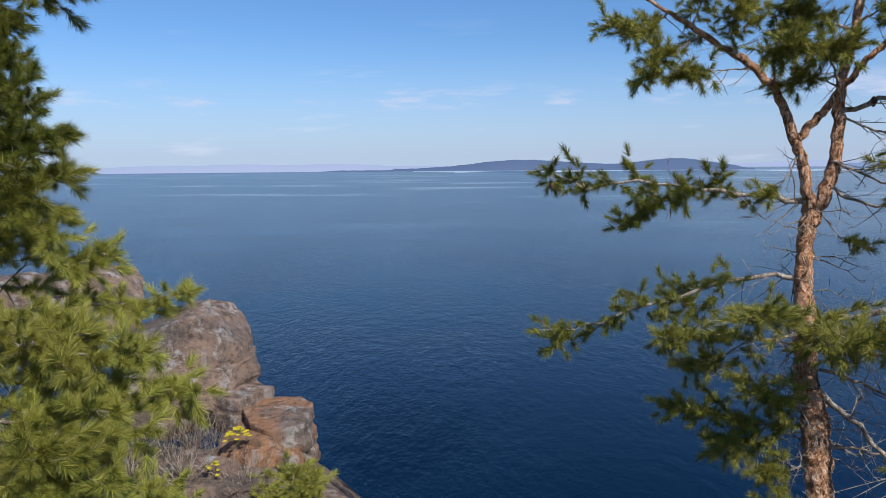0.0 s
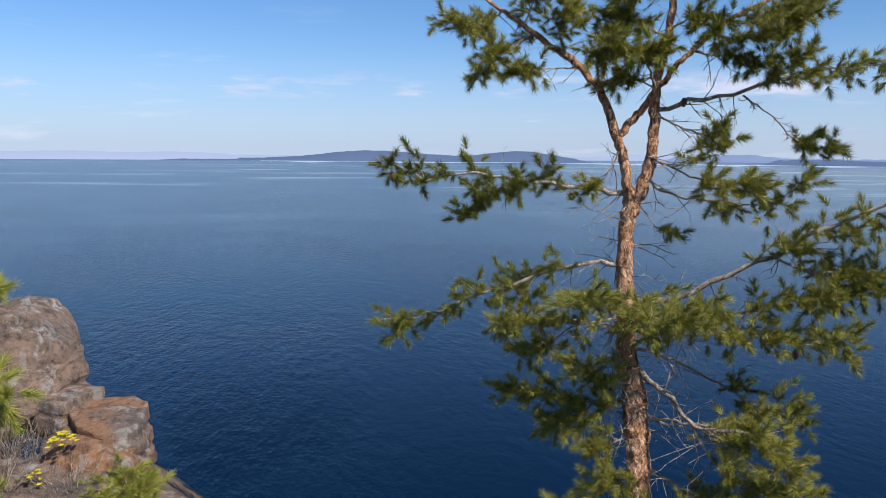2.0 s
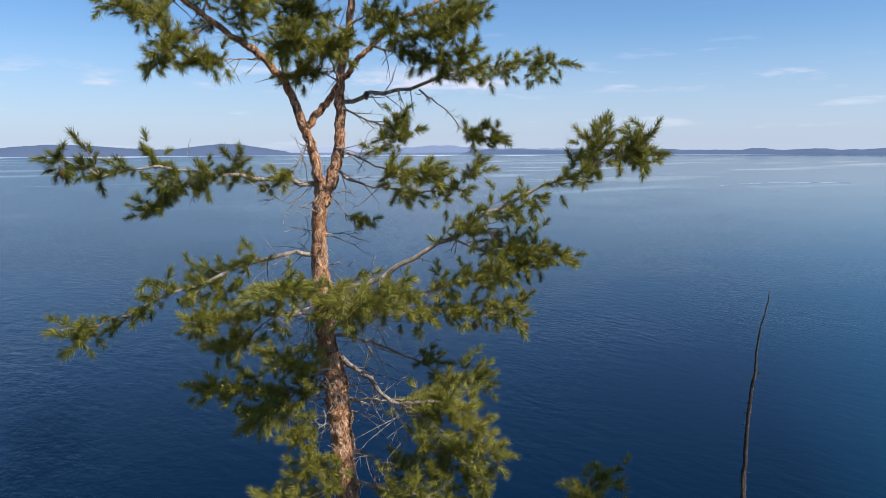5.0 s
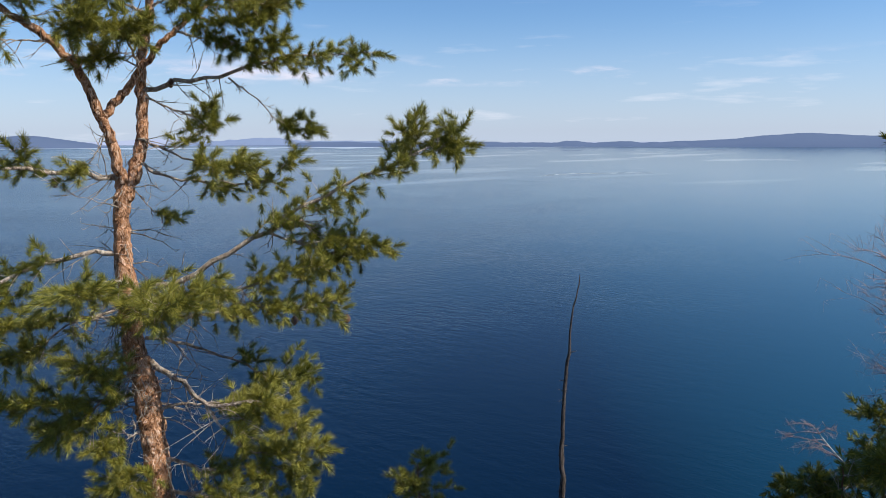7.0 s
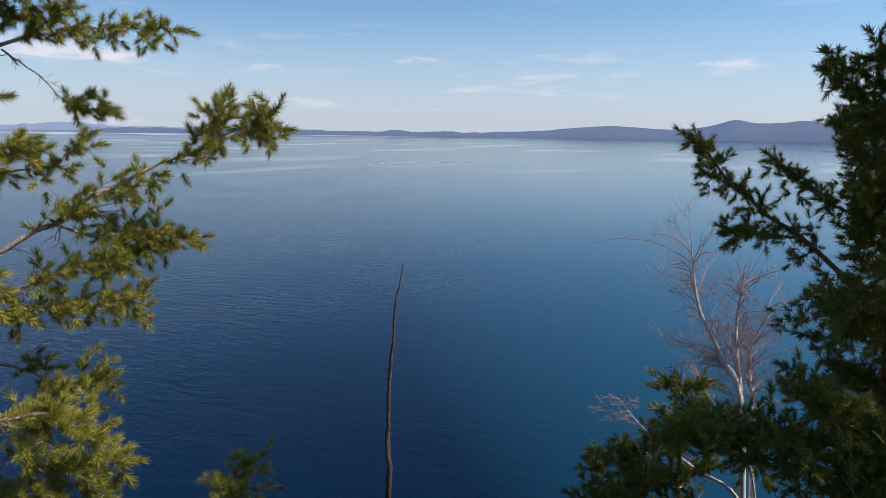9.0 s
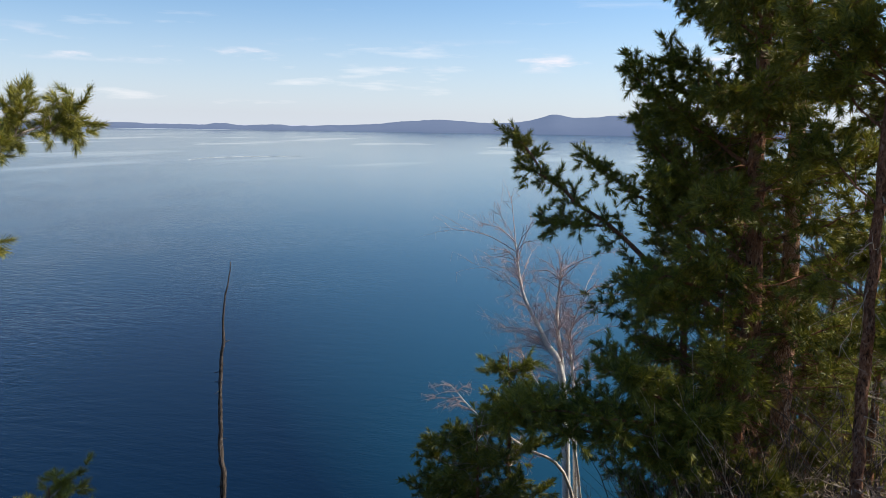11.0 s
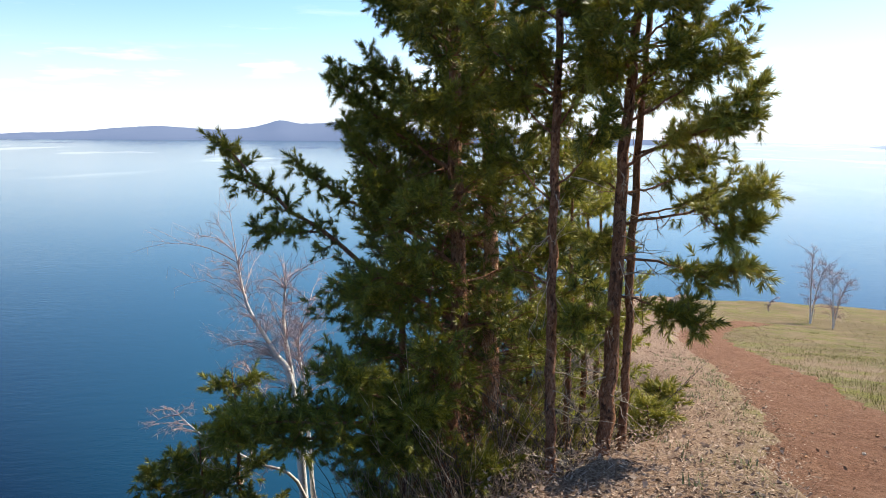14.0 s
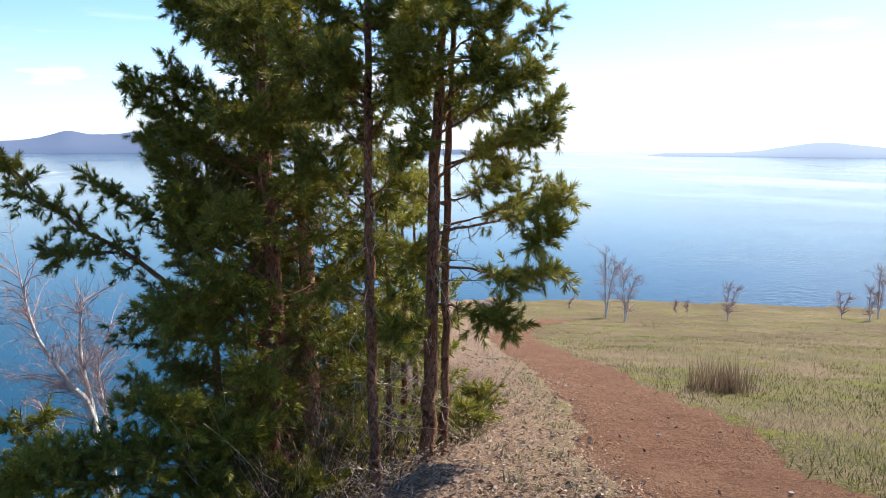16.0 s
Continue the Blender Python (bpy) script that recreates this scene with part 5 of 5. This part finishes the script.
tall = base("pine_tree", on_land(4.85, -1.78), "Scots pine with reddish trunk and open crown beside the track", "tree", "grove pines")
_, line = trunk(tall, [on_land(4.86, -1.75)] + [(4.73, -1.65, -0.47), (4.89, -1.73, 0.48), (5.08, -1.80, 1.56), (5.26, -1.90, 2.66), (5.47, -1.99, 3.97)], [0.052, 0.05, 0.046, 0.037, 0.028, 0.01], 141, BARK_DARK)
TALL_LIMBS = [
    ([(5.07, -1.80, 1.50), (5.00, -1.93, 1.60), (4.90, -2.13, 1.69), (4.82, -2.32, 1.86), (4.74, -2.49, 2.02)], 0.013, 0.35, 0.24, 18, NEEDLE),
    ([(4.92, -2.09, 1.68), (4.82, -2.25, 1.74), (4.77, -2.38, 1.78), (4.72, -2.49, 1.85)], 0.008, 0.3, 0.2, 9, NEEDLE_SHADED),
    ([(5.00, -1.77, 1.14), (4.88, -1.97, 1.20), (4.77, -2.20, 1.26), (4.68, -2.39, 1.34), (4.61, -2.51, 1.43)], 0.012, 0.5, 0.22, 14, NEEDLE),
    ([(4.77, -2.20, 1.25), (4.67, -2.31, 1.15), (4.58, -2.46, 1.19)], 0.006, 0.3, 0.16, 8, NEEDLE_SHADED),
    ([(4.95, -1.75, 0.95), (4.77, -2.02, 0.93), (4.61, -2.22, 0.91), (4.50, -2.45, 0.95)], 0.011, 0.4, 0.22, 14, NEEDLE),
    ([(4.92, -1.74, 0.71), (4.78, -1.87, 0.70), (4.63, -2.01, 0.67), (4.49, -2.16, 0.64)], 0.010, 0.45, 0.2, 12, NEEDLE_SHADED),
    ([(4.91, -1.74, 0.62), (4.74, -1.61, 0.60), (4.59, -1.40, 0.64)], 0.008, 0.5, 0.16, 7, NEEDLE_SHADED),
    ([(5.12, -1.82, 1.78), (5.01, -2.04, 1.92), (4.93, -2.24, 2.10), (4.84, -2.44, 2.24)], 0.012, 0.4, 0.24, 18, NEEDLE),
    ([(5.19, -1.86, 2.25), (5.08, -2.02, 2.39), (5.00, -2.19, 2.53), (4.94, -2.28, 2.66)], 0.010, 0.4, 0.2, 12, NEEDLE_SHADED),
    ([(5.15, -1.83, 1.96), (4.95, -1.99, 2.13), (4.83, -2.09, 2.22)], 0.010, 0.4, 0.2, 11, NEEDLE_SHADED),
    ([(5.25, -1.90, 2.62), (5.11, -2.11, 2.79), (5.04, -2.27, 2.95)], 0.010, 0.3, 0.22, 10, NEEDLE_SHADED),
    ([(5.18, -1.86, 2.18), (5.17, -1.71, 2.39), (5.16, -1.59, 2.49)], 0.009, 0.35, 0.2, 10, NEEDLE_SHADED),
    ([(5.12, -1.82, 1.81), (5.02, -1.67, 2.02), (5.00, -1.60, 2.12)], 0.009, 0.4, 0.2, 10, NEEDLE_SHADED),
    ([(5.21, -1.87, 2.40), (4.93, -1.87, 2.50), (4.72, -1.87, 2.50)], 0.009, 0.35, 0.2, 10, NEEDLE_SHADED),
    ([(5.04, -1.79, 1.34), (5.15, -2.02, 1.37), (5.29, -2.30, 1.47), (5.37, -2.46, 1.55)], 0.009, 0.4, 0.2, 12, NEEDLE_SHADED),
]
for i, (c, r, b, tw, n, m) in enumerate(TALL_LIMBS):
    limb(tall, c, r, 800 + i, bare=b, twig=tw, n=n, mat=m, bark=BARK_DARK, **FAR_ARGS)
whorls(tall, line, 0.66, 0.99, 12, 0.9, 145, rise=0.5, mat=NEEDLE_SHADED, bark=BARK_DARK, twigs=9, twig=0.22, **FAR_ARGS)
dead_twigs(tall, line, 0.1, 0.6, 26, 0.4, 143)

slim = base("pine_tree", on_land(5.35, -1.95), "slim young Scots pine close behind the others", "tree", "grove pines")
_, line = trunk(slim, [on_land(5.36, -1.98)] + [(5.22, -1.91, -0.60), (5.34, -1.95, 0.35), (5.49, -2.00, 1.54), (5.64, -2.09, 2.74), (5.73, -2.14, 3.53)], [0.034, 0.032, 0.029, 0.025, 0.018, 0.006], 151, BARK_DARK)
whorls(slim, line, 0.45, 0.99, 14, 0.75, 152, rise=0.4, mat=NEEDLE, bark=BARK_DARK, twigs=8, twig=0.2, bare=0.45, **FAR_ARGS)
dead_twigs(slim, line, 0.1, 0.6, 20, 0.4, 153)

for i, (x, y, h, q, n) in enumerate([(7.5, -0.75, 5.6, 1.15, 40), (6.75, -0.35, 4.3, 1.0, 32)]):
    young_pine(on_land(x, y), h + 0.8, q, 250 + i, "dense dark Scots pine in the heart of the grove", n, NEEDLE_SHADED, 0.2, twigs=11, twig=0.28, sub=2, dead=5)

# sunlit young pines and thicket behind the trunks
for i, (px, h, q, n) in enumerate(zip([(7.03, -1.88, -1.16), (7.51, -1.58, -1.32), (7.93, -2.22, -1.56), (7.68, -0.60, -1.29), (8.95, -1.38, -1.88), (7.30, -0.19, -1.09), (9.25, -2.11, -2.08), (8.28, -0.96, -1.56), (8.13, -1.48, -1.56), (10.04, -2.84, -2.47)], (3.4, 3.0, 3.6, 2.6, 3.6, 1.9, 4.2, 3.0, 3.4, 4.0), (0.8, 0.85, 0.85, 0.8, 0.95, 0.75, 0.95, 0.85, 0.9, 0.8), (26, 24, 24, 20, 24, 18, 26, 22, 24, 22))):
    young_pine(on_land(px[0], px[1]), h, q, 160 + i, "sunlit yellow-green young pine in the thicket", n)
for i, p in enumerate([(5.68, -2.24, -0.40), (6.51, -2.60, -0.50), (6.77, -2.41, -0.51)]):
    young_pine(on_land(p[0], p[1]), 0.36, 0.24, 180 + i, "knee-high young pine beside the track", 6, NEEDLE, twig=0.12, twigs=3)
p = [(3.66, 3.31, -1.06)]
young_pine((p[0][0], p[0][1], p[0][2] - 0.9), 1.35, 0.42, 188, "young pine whose tip rises above the brink", 14, NEEDLE, shapes=TUFTS)
c = [(7.18, 1.23, -1.53), (6.46, 1.56, -1.70), (6.15, 1.25, -1.50)]
for i, (p, h) in enumerate(zip(c, (1.9, 1.2, 1.3))):
    young_pine((p[0], p[1], p[2] - h * 0.45), h, 0.55, 190 + i, "small young pine on the slope below the grove", 16, NEEDLE_SHADED)
for i, p in enumerate([(5.67, -0.93, -0.77), (5.42, -1.15, -0.68), (6.14, -1.38, -1.04), (5.30, -1.58, -0.68), (6.64, -1.16, -0.92), (5.37, -0.61, -0.60), (5.62, -0.42, -0.65), (5.89, -1.61, -0.90), (6.48, -0.85, -1.13), (6.92, -1.49, -1.24), (5.27, -0.98, -0.60), (6.38, -2.00, -1.07)]):
    bare_shrub(on_land(p[0], p[1], 0.02), (0.7, 1.0, 0.85)[i % 3], 0.85, 18, 210 + i, "tangled leafless undergrowth below the pines", DEADWOOD)


for i, (x, y, h, q) in enumerate([(5.35, -0.35, 1.0, 0.6), (5.9, -0.2, 1.2, 0.7), (6.5, 0.1, 1.5, 0.75), (5.0, 0.05, 0.8, 0.5), (6.9, -0.55, 1.9, 0.8), (7.4, 0.3, 2.0, 0.8), (6.2, -1.3, 1.3, 0.6)]):
    young_pine(on_land(x, y), h, q, 260 + i, "dark young pine crowded under the tall pines", 18, NEEDLE_SHADED, dead=8)
for i in range(12):
    x, y = 5.0 + 0.21 * i, -0.3 - 0.9 * ((i * 0.618) % 1)
    bare_shrub(on_land(x, y, 0.02), 1.25, 0.8, 22, 280 + i, "dry grey brushwood in the shade of the grove", BARK_GREY if i % 3 else DEADWOOD, 1.1)


# ---- birches ----
def birch(at, stems, seed, label, twig_len=0.35, fine=1.0, n=26, group="", low=8):
    """White stems with hanging purple-brown twigs. stems: curves with their radius."""
    t = base("birch_tree", at, label, "tree", group)
    for j, (pts, rad) in enumerate(stems):
        w = Wood(seed + j)
        line = spline(pts, 22)
        w.tube(line, rad * (1 - 0.85 * np.linspace(0, 1, 22)), 8, 0.05)
        w.done("stem", BIRCH, t)
        w = Wood(seed + 50 + j)
        r = w.r
        span = np.linalg.norm(line[-1] - line[0])
        for i in range(n):
            b = r.randint(low, 22)
            d = (line[b] - line[b - 1]) / np.linalg.norm(line[b] - line[b - 1]) + r.normal(0, 0.6, 3) * np.array([1, 1, 0.5])
            ln = twig_len * span * 0.25 * r.uniform(0.4, 1.0)
            u = np.linspace(0, 1, 9)[:, None]
            s = line[b] + d * ln * u + np.array([0, 0, -0.6 * ln]) * u ** 2.2 + r.normal(0, 0.012 * ln, (9, 3)) * u
            w.tube(s, np.linspace(0.007, 0.0016, 9) * fine, 4)
            for _ in range(7):
                k = r.randint(2, 9)
                e = s[k] + (d + r.normal(0, 0.7, 3)) * ln * 0.3 + np.array([0, 0, -0.10 * ln])
                f = spline([s[k], (s[k] + e) / 2 + np.array([0, 0, 0.03 * ln]), e], 5)
                w.tube(f, np.linspace(0.003, 0.001, 5) * fine, 3)
                for _ in range(2):
                    g = f[r.randint(1, 5)]
                    e2 = g + r.normal(0, 0.10, 3) * ln + np.array([0, 0, -0.14 * ln])
                    w.tube([g, (g + e2) / 2, e2], np.array([0.0018, 0.0014, 0.0008]) * fine, 3)
        tagged(w.done("twig_tangle", BIRCH_TWIG, t, "fine bare purple-brown twigs"), kind="stuff")
    return t


birch((9.6, 0.9, -5.0), [
    ([(9.6, 0.9, -5.2)] + [(9.20, 0.98, -2.20), (9.33, 1.09, -1.29), (9.41, 1.19, -0.66), (9.51, 1.18, -0.10)], 0.065),
    ([(9.6, 0.9, -5.2)] + [(9.28, 1.04, -1.64), (9.30, 1.31, -0.93), (9.29, 1.60, -0.37), (9.37, 1.74, 0.26)], 0.055),
    ([(9.7, 0.8, -5.2)] + [(9.33, 0.89, -2.10), (9.43, 0.96, -1.39), (9.55, 1.04, -0.91), (9.70, 0.91, -0.41)], 0.035),
], 230, "leafless white birch on the slope below the brink", 0.42, 0.9, 60)
birch((8.3, 0.9, -4.2), [
    ([(8.4, 0.5, -4.0)] + [(7.64, 0.69, -1.96), (7.53, 1.15, -1.58), (7.40, 1.60, -1.26), (7.31, 1.87, -0.95)], 0.024),
    ([(8.4, 0.5, -4.0)] + [(7.70, 0.64, -1.67), (7.73, 0.90, -1.21), (7.76, 1.22, -0.74)], 0.02),
], 240, "leaning leafless birch sapling on the slope", 0.35, 0.9, 18)

# ---- the track of red dirt ----
cross = np.linspace(-1, 1, 25)
half = 0.78 + 0.08 * wobble(tl[:, 0], tl[:, 1], 1.7, 8) + 0.05 * wobble(tl[:, 0], tl[:, 1], 6.0, 28)
px = tl[:, 0, None] + tn[:, 0, None] * cross * half[:, None]
py = tl[:, 1, None] + tn[:, 1, None] * cross * half[:, None]
pz = land(px, py) + 0.02 * wobble(px, py, 9.0, 19) + 0.012 * wobble(px, py, 23.0, 29) + 0.03 * (1 - np.abs(cross) ** 3)[None] - 0.03 + 0.03 * wobble(px, py, 4.0, 9) * np.clip(np.abs(cross) * 3 - 1.8, 0, 1) - 0.015 * np.exp(-((np.abs(cross) - 0.15) / 0.2) ** 2)
tv = np.stack([px, py, pz], -1).reshape(-1, 3).tolist()
tf = [(i * 25 + j, i * 25 + j + 1, (i + 1) * 25 + j + 1, (i + 1) * 25 + j) for i in range(259) for j in range(24)]
tagged(obj("path", tv, tf, DIRT, smooth=True), "narrow trodden track of red-brown dirt", "path", kind="structure")


def off_track(x, y):
    return np.min(np.hypot(tl[:, 0] - x, tl[:, 1] - y))


def inland(x, y):
    """True on the meadow side of the track."""
    i = int(np.argmin(np.hypot(tl[:, 0] - x, tl[:, 1] - y)))
    return (x - tl[i, 0]) * tn[i, 0] + (y - tl[i, 1]) * tn[i, 1] < 0


# ---- meadow plants ----
r = np.random.RandomState(11)
green, straw, litter = [], [], []
for _ in range(21000):
    d = 2.2 + 46 * r.rand() ** 1.7
    a = radians(r.uniform(-62, -8))
    x, y = 0.3 + d * math.cos(a), -0.5 + d * math.sin(a)
    q = off_track(x, y)
    if q < 0.6 + 0.12 * r.rand():
        continue
    patch = math.sin(x * 0.9 + 1.3 * math.sin(y * 0.7)) + math.sin(y * 1.1 - x * 0.4)
    if inland(x, y):
        (green if patch + r.normal(0, 0.7) > 0.1 else straw).append((x, y, d))
    elif r.rand() < 0.95:
        litter.append((x, y, d))
gz = {}
for key, rows in (("green", green), ("straw", straw), ("litter", litter)):
    rows = np.array(rows)
    z = land(rows[:, 0], rows[:, 1])
    gz[key] = [(x, y, h - 0.01) for (x, y, _), h in zip(rows, z)]
near = [blades(9, 0.05, 1.5, 0.006, s, 0.08) for s in range(4)]
dry = [blades(7, 0.05, 1.9, 0.005, 20 + s, 0.08) for s in range(4)]


def leaf_bits(n, seed, spread=0.1):
    """Fallen leaves, needles and chips that lie nearly flat."""
    rr = np.random.RandomState(seed)
    out = []
    for _ in range(n):
        p = np.array([rr.normal(0, spread), rr.normal(0, spread), rr.uniform(0.008, 0.028)])
        a, ln = rr.uniform(0, 6.28), rr.uniform(0.005, 0.019)
        d = np.array([math.cos(a), math.sin(a), rr.normal(0, 0.3)]) * ln
        w = np.array([-math.sin(a), math.cos(a), rr.normal(0, 0.5)]) * ln * rr.choice([0.1, 0.3, 0.45])
        out += [[p - d, p + w, p + d], [p - d, p + d, p - w]]
    return np.array(out)


flat = [leaf_bits(18, 40 + s, 0.13) for s in range(5)]
tagged(tri_obj("meadow_grass", scatter(gz["green"], near, 1, 0.6, 1.5), GRASS), "short green spring grass on the meadow", "grass", kind="stuff")
tagged(tri_obj("dry_grass", scatter(gz["straw"], dry, 2, 0.6, 1.6), STRAW), "last year's pale dead grass stalks", "grass", kind="stuff")
tagged(tri_obj("grass_litter", scatter(gz["litter"], flat, 3, 0.6, 1.4), LITTER), "fallen brown leaves and needles beside the track", "grass", kind="stuff")

p = [(7.95, -6.13, -1.20)]
stalks = base("stalk_clump", on_land(p[0][0], p[0][1], 0.02), "clump of upright dry brown stalks in the meadow", "shrub")
r = np.random.RandomState(3)
sp = [(stalks.location.x + r.normal(0, 0.17), stalks.location.y + r.normal(0, 0.17), stalks.location.z) for _ in range(60)]
tri_obj("stalk", scatter(sp, [blades(8, 0.34, 0.6, 0.008, 60 + s, 0.04) for s in range(3)], 4), REED, stalks)
r = np.random.RandomState(13)
weeds = []
for _ in range(420):
    d, a = 5 + 40 * r.rand() ** 1.3, radians(r.uniform(-60, -20))
    x, y = 0.3 + d * math.cos(a), -0.5 + d * math.sin(a)
    if off_track(x, y) > 0.9 and inland(x, y):
        weeds.append((x, y, at_land(x, y)))
sprigs = []
while len(sprigs) < 130:
    x, y = r.uniform(2.5, 14), r.uniform(-6.5, -1.6)
    if 0.75 < off_track(x, y) < 1.5 and not inland(x, y):
        sprigs.append((x, y, at_land(x, y) - 0.005))
tagged(tri_obj("low_herb", scatter(sprigs, [blades(10, 0.06, 1.2, 0.011, 120 + s, 0.035) for s in range(4)], 8, 0.4, 1.1), HERB), "low grey-green herbs among the fallen leaves", "plants", kind="stuff")
tagged(tri_obj("dry_weeds", scatter(weeds, [blades(6, 0.11, 0.8, 0.005, 80 + s, 0.05) for s in range(4)], 5, 0.6, 1.5), STRAW), "scattered pale dry weed stalks", "grass", kind="stuff")

# bare birches at the far brink of the meadow
for i, (q, h) in enumerate(zip([(35.75, -19.19, -7.24), (33.68, -19.17, -7.07), (34.05, -25.37, -7.21), (35.74, -34.23, -7.58), (40.02, -26.09, -7.98), (35.18, -36.28, -7.57), (42.62, -20.39, -8.12), (40.70, -27.39, -8.09), (32.91, -33.40, -7.00)], (3.4, 2.6, 1.9, 1.5, 0.9, 3.0, 0.9, 0.8, 1.8))):
    a = on_land(q[0], q[1])
    stems = [([a, (a[0], a[1] + 0.1, a[2] + h * 0.5), (a[0], a[1] + r.uniform(-0.3, 0.3), a[2] + h)], 0.03 * h / 2)]
    if h > 1.4:
        stems.append(([a, (a[0] + 0.1, a[1] - 0.25, a[2] + h * 0.5), (a[0], a[1] - 0.5, a[2] + h * 0.85)], 0.022 * h / 2))
    birch(a, stems, 300 + i * 7, "small leafless birch at the meadow's edge", 1.0, 1.7, 46, "meadow birches", 4)

p = [(41.10, -14.80, -7.52)]
a = on_land(p[0][0], p[0][1], 0.15)
rock("boulder", (a[0], a[1], a[2] + 0.35), (0.55, 0.65, 0.5), 71, ROCK, "dark weathered boulder beside the track", 20, 0.16, 5, 0.4)

# small stones on and beside the track
stone_meshes = []
for s in range(6):
    rr = np.random.RandomState(500 + s)
    bm = bmesh.new()
    bmesh.ops.create_icosphere(bm, subdivisions=1, radius=1.0)
    for v in bm.verts:
        v.co *= rr.uniform(0.75, 1.15)
        v.co.z *= 0.6
    me = bpy.data.meshes.new("stone")
    bm.to_mesh(me)
    bm.free()
    me.materials.append(ROCK_RED if s % 2 else ROCK)
    stone_meshes.append(me)
r = np.random.RandomState(17)
for i in range(170):
    k = int(r.uniform(52, 150))
    o = r.normal(0, 0.5)
    x, y = tl[k, 0] + tn[k, 0] * o + r.normal(0, 0.1), tl[k, 1] + tn[k, 1] * o + r.normal(0, 0.1)
    s = 0.006 + 0.014 * r.rand() ** 3
    ob = new("stone", stone_meshes[i % 6])
    ob.matrix_basis = Matrix.Translation((x, y, at_land(x, y) + 0.002)) @ Matrix.Rotation(r.uniform(0, 6.28), 4, "Z") @ Matrix.Scale(s, 4)
    tagged(ob, "small stone on the dirt track", "stone", "track stones")

# thin line of drifting slush far out on the lake
v, f = [], []
for i in range(40):
    u = i / 39
    x, y = 460 + 114 * u, 349 - 37 * u + 26 * math.sin(2.9 * u)
    h = 4.5 * (1 - abs(2 * u - 1) ** 2) + 0.8
    v += [(x - h * 0.75, y - h * 0.6, LAKE + 0.05), (x + h * 0.75, y + h * 0.6, LAKE + 0.05), (x, y, LAKE + 0.2)]
for i in range(39):
    a = i * 3
    f += [(a, a + 3, a + 5, a + 2), (a + 2, a + 5, a + 4, a + 1)]
SLUSH = Mat("wet_slush", 0.6, 0.3)
SLUSH.color(SLUSH.mix(SLUSH.span(SLUSH.noise(0.12, 5), 0.42, 0.6), (0.14, 0.17, 0.19), (0.62, 0.68, 0.72)))
tagged(obj("ice_slush", v, f, SLUSH.m), "thin dark line of drifting slush on the lake", "ice")
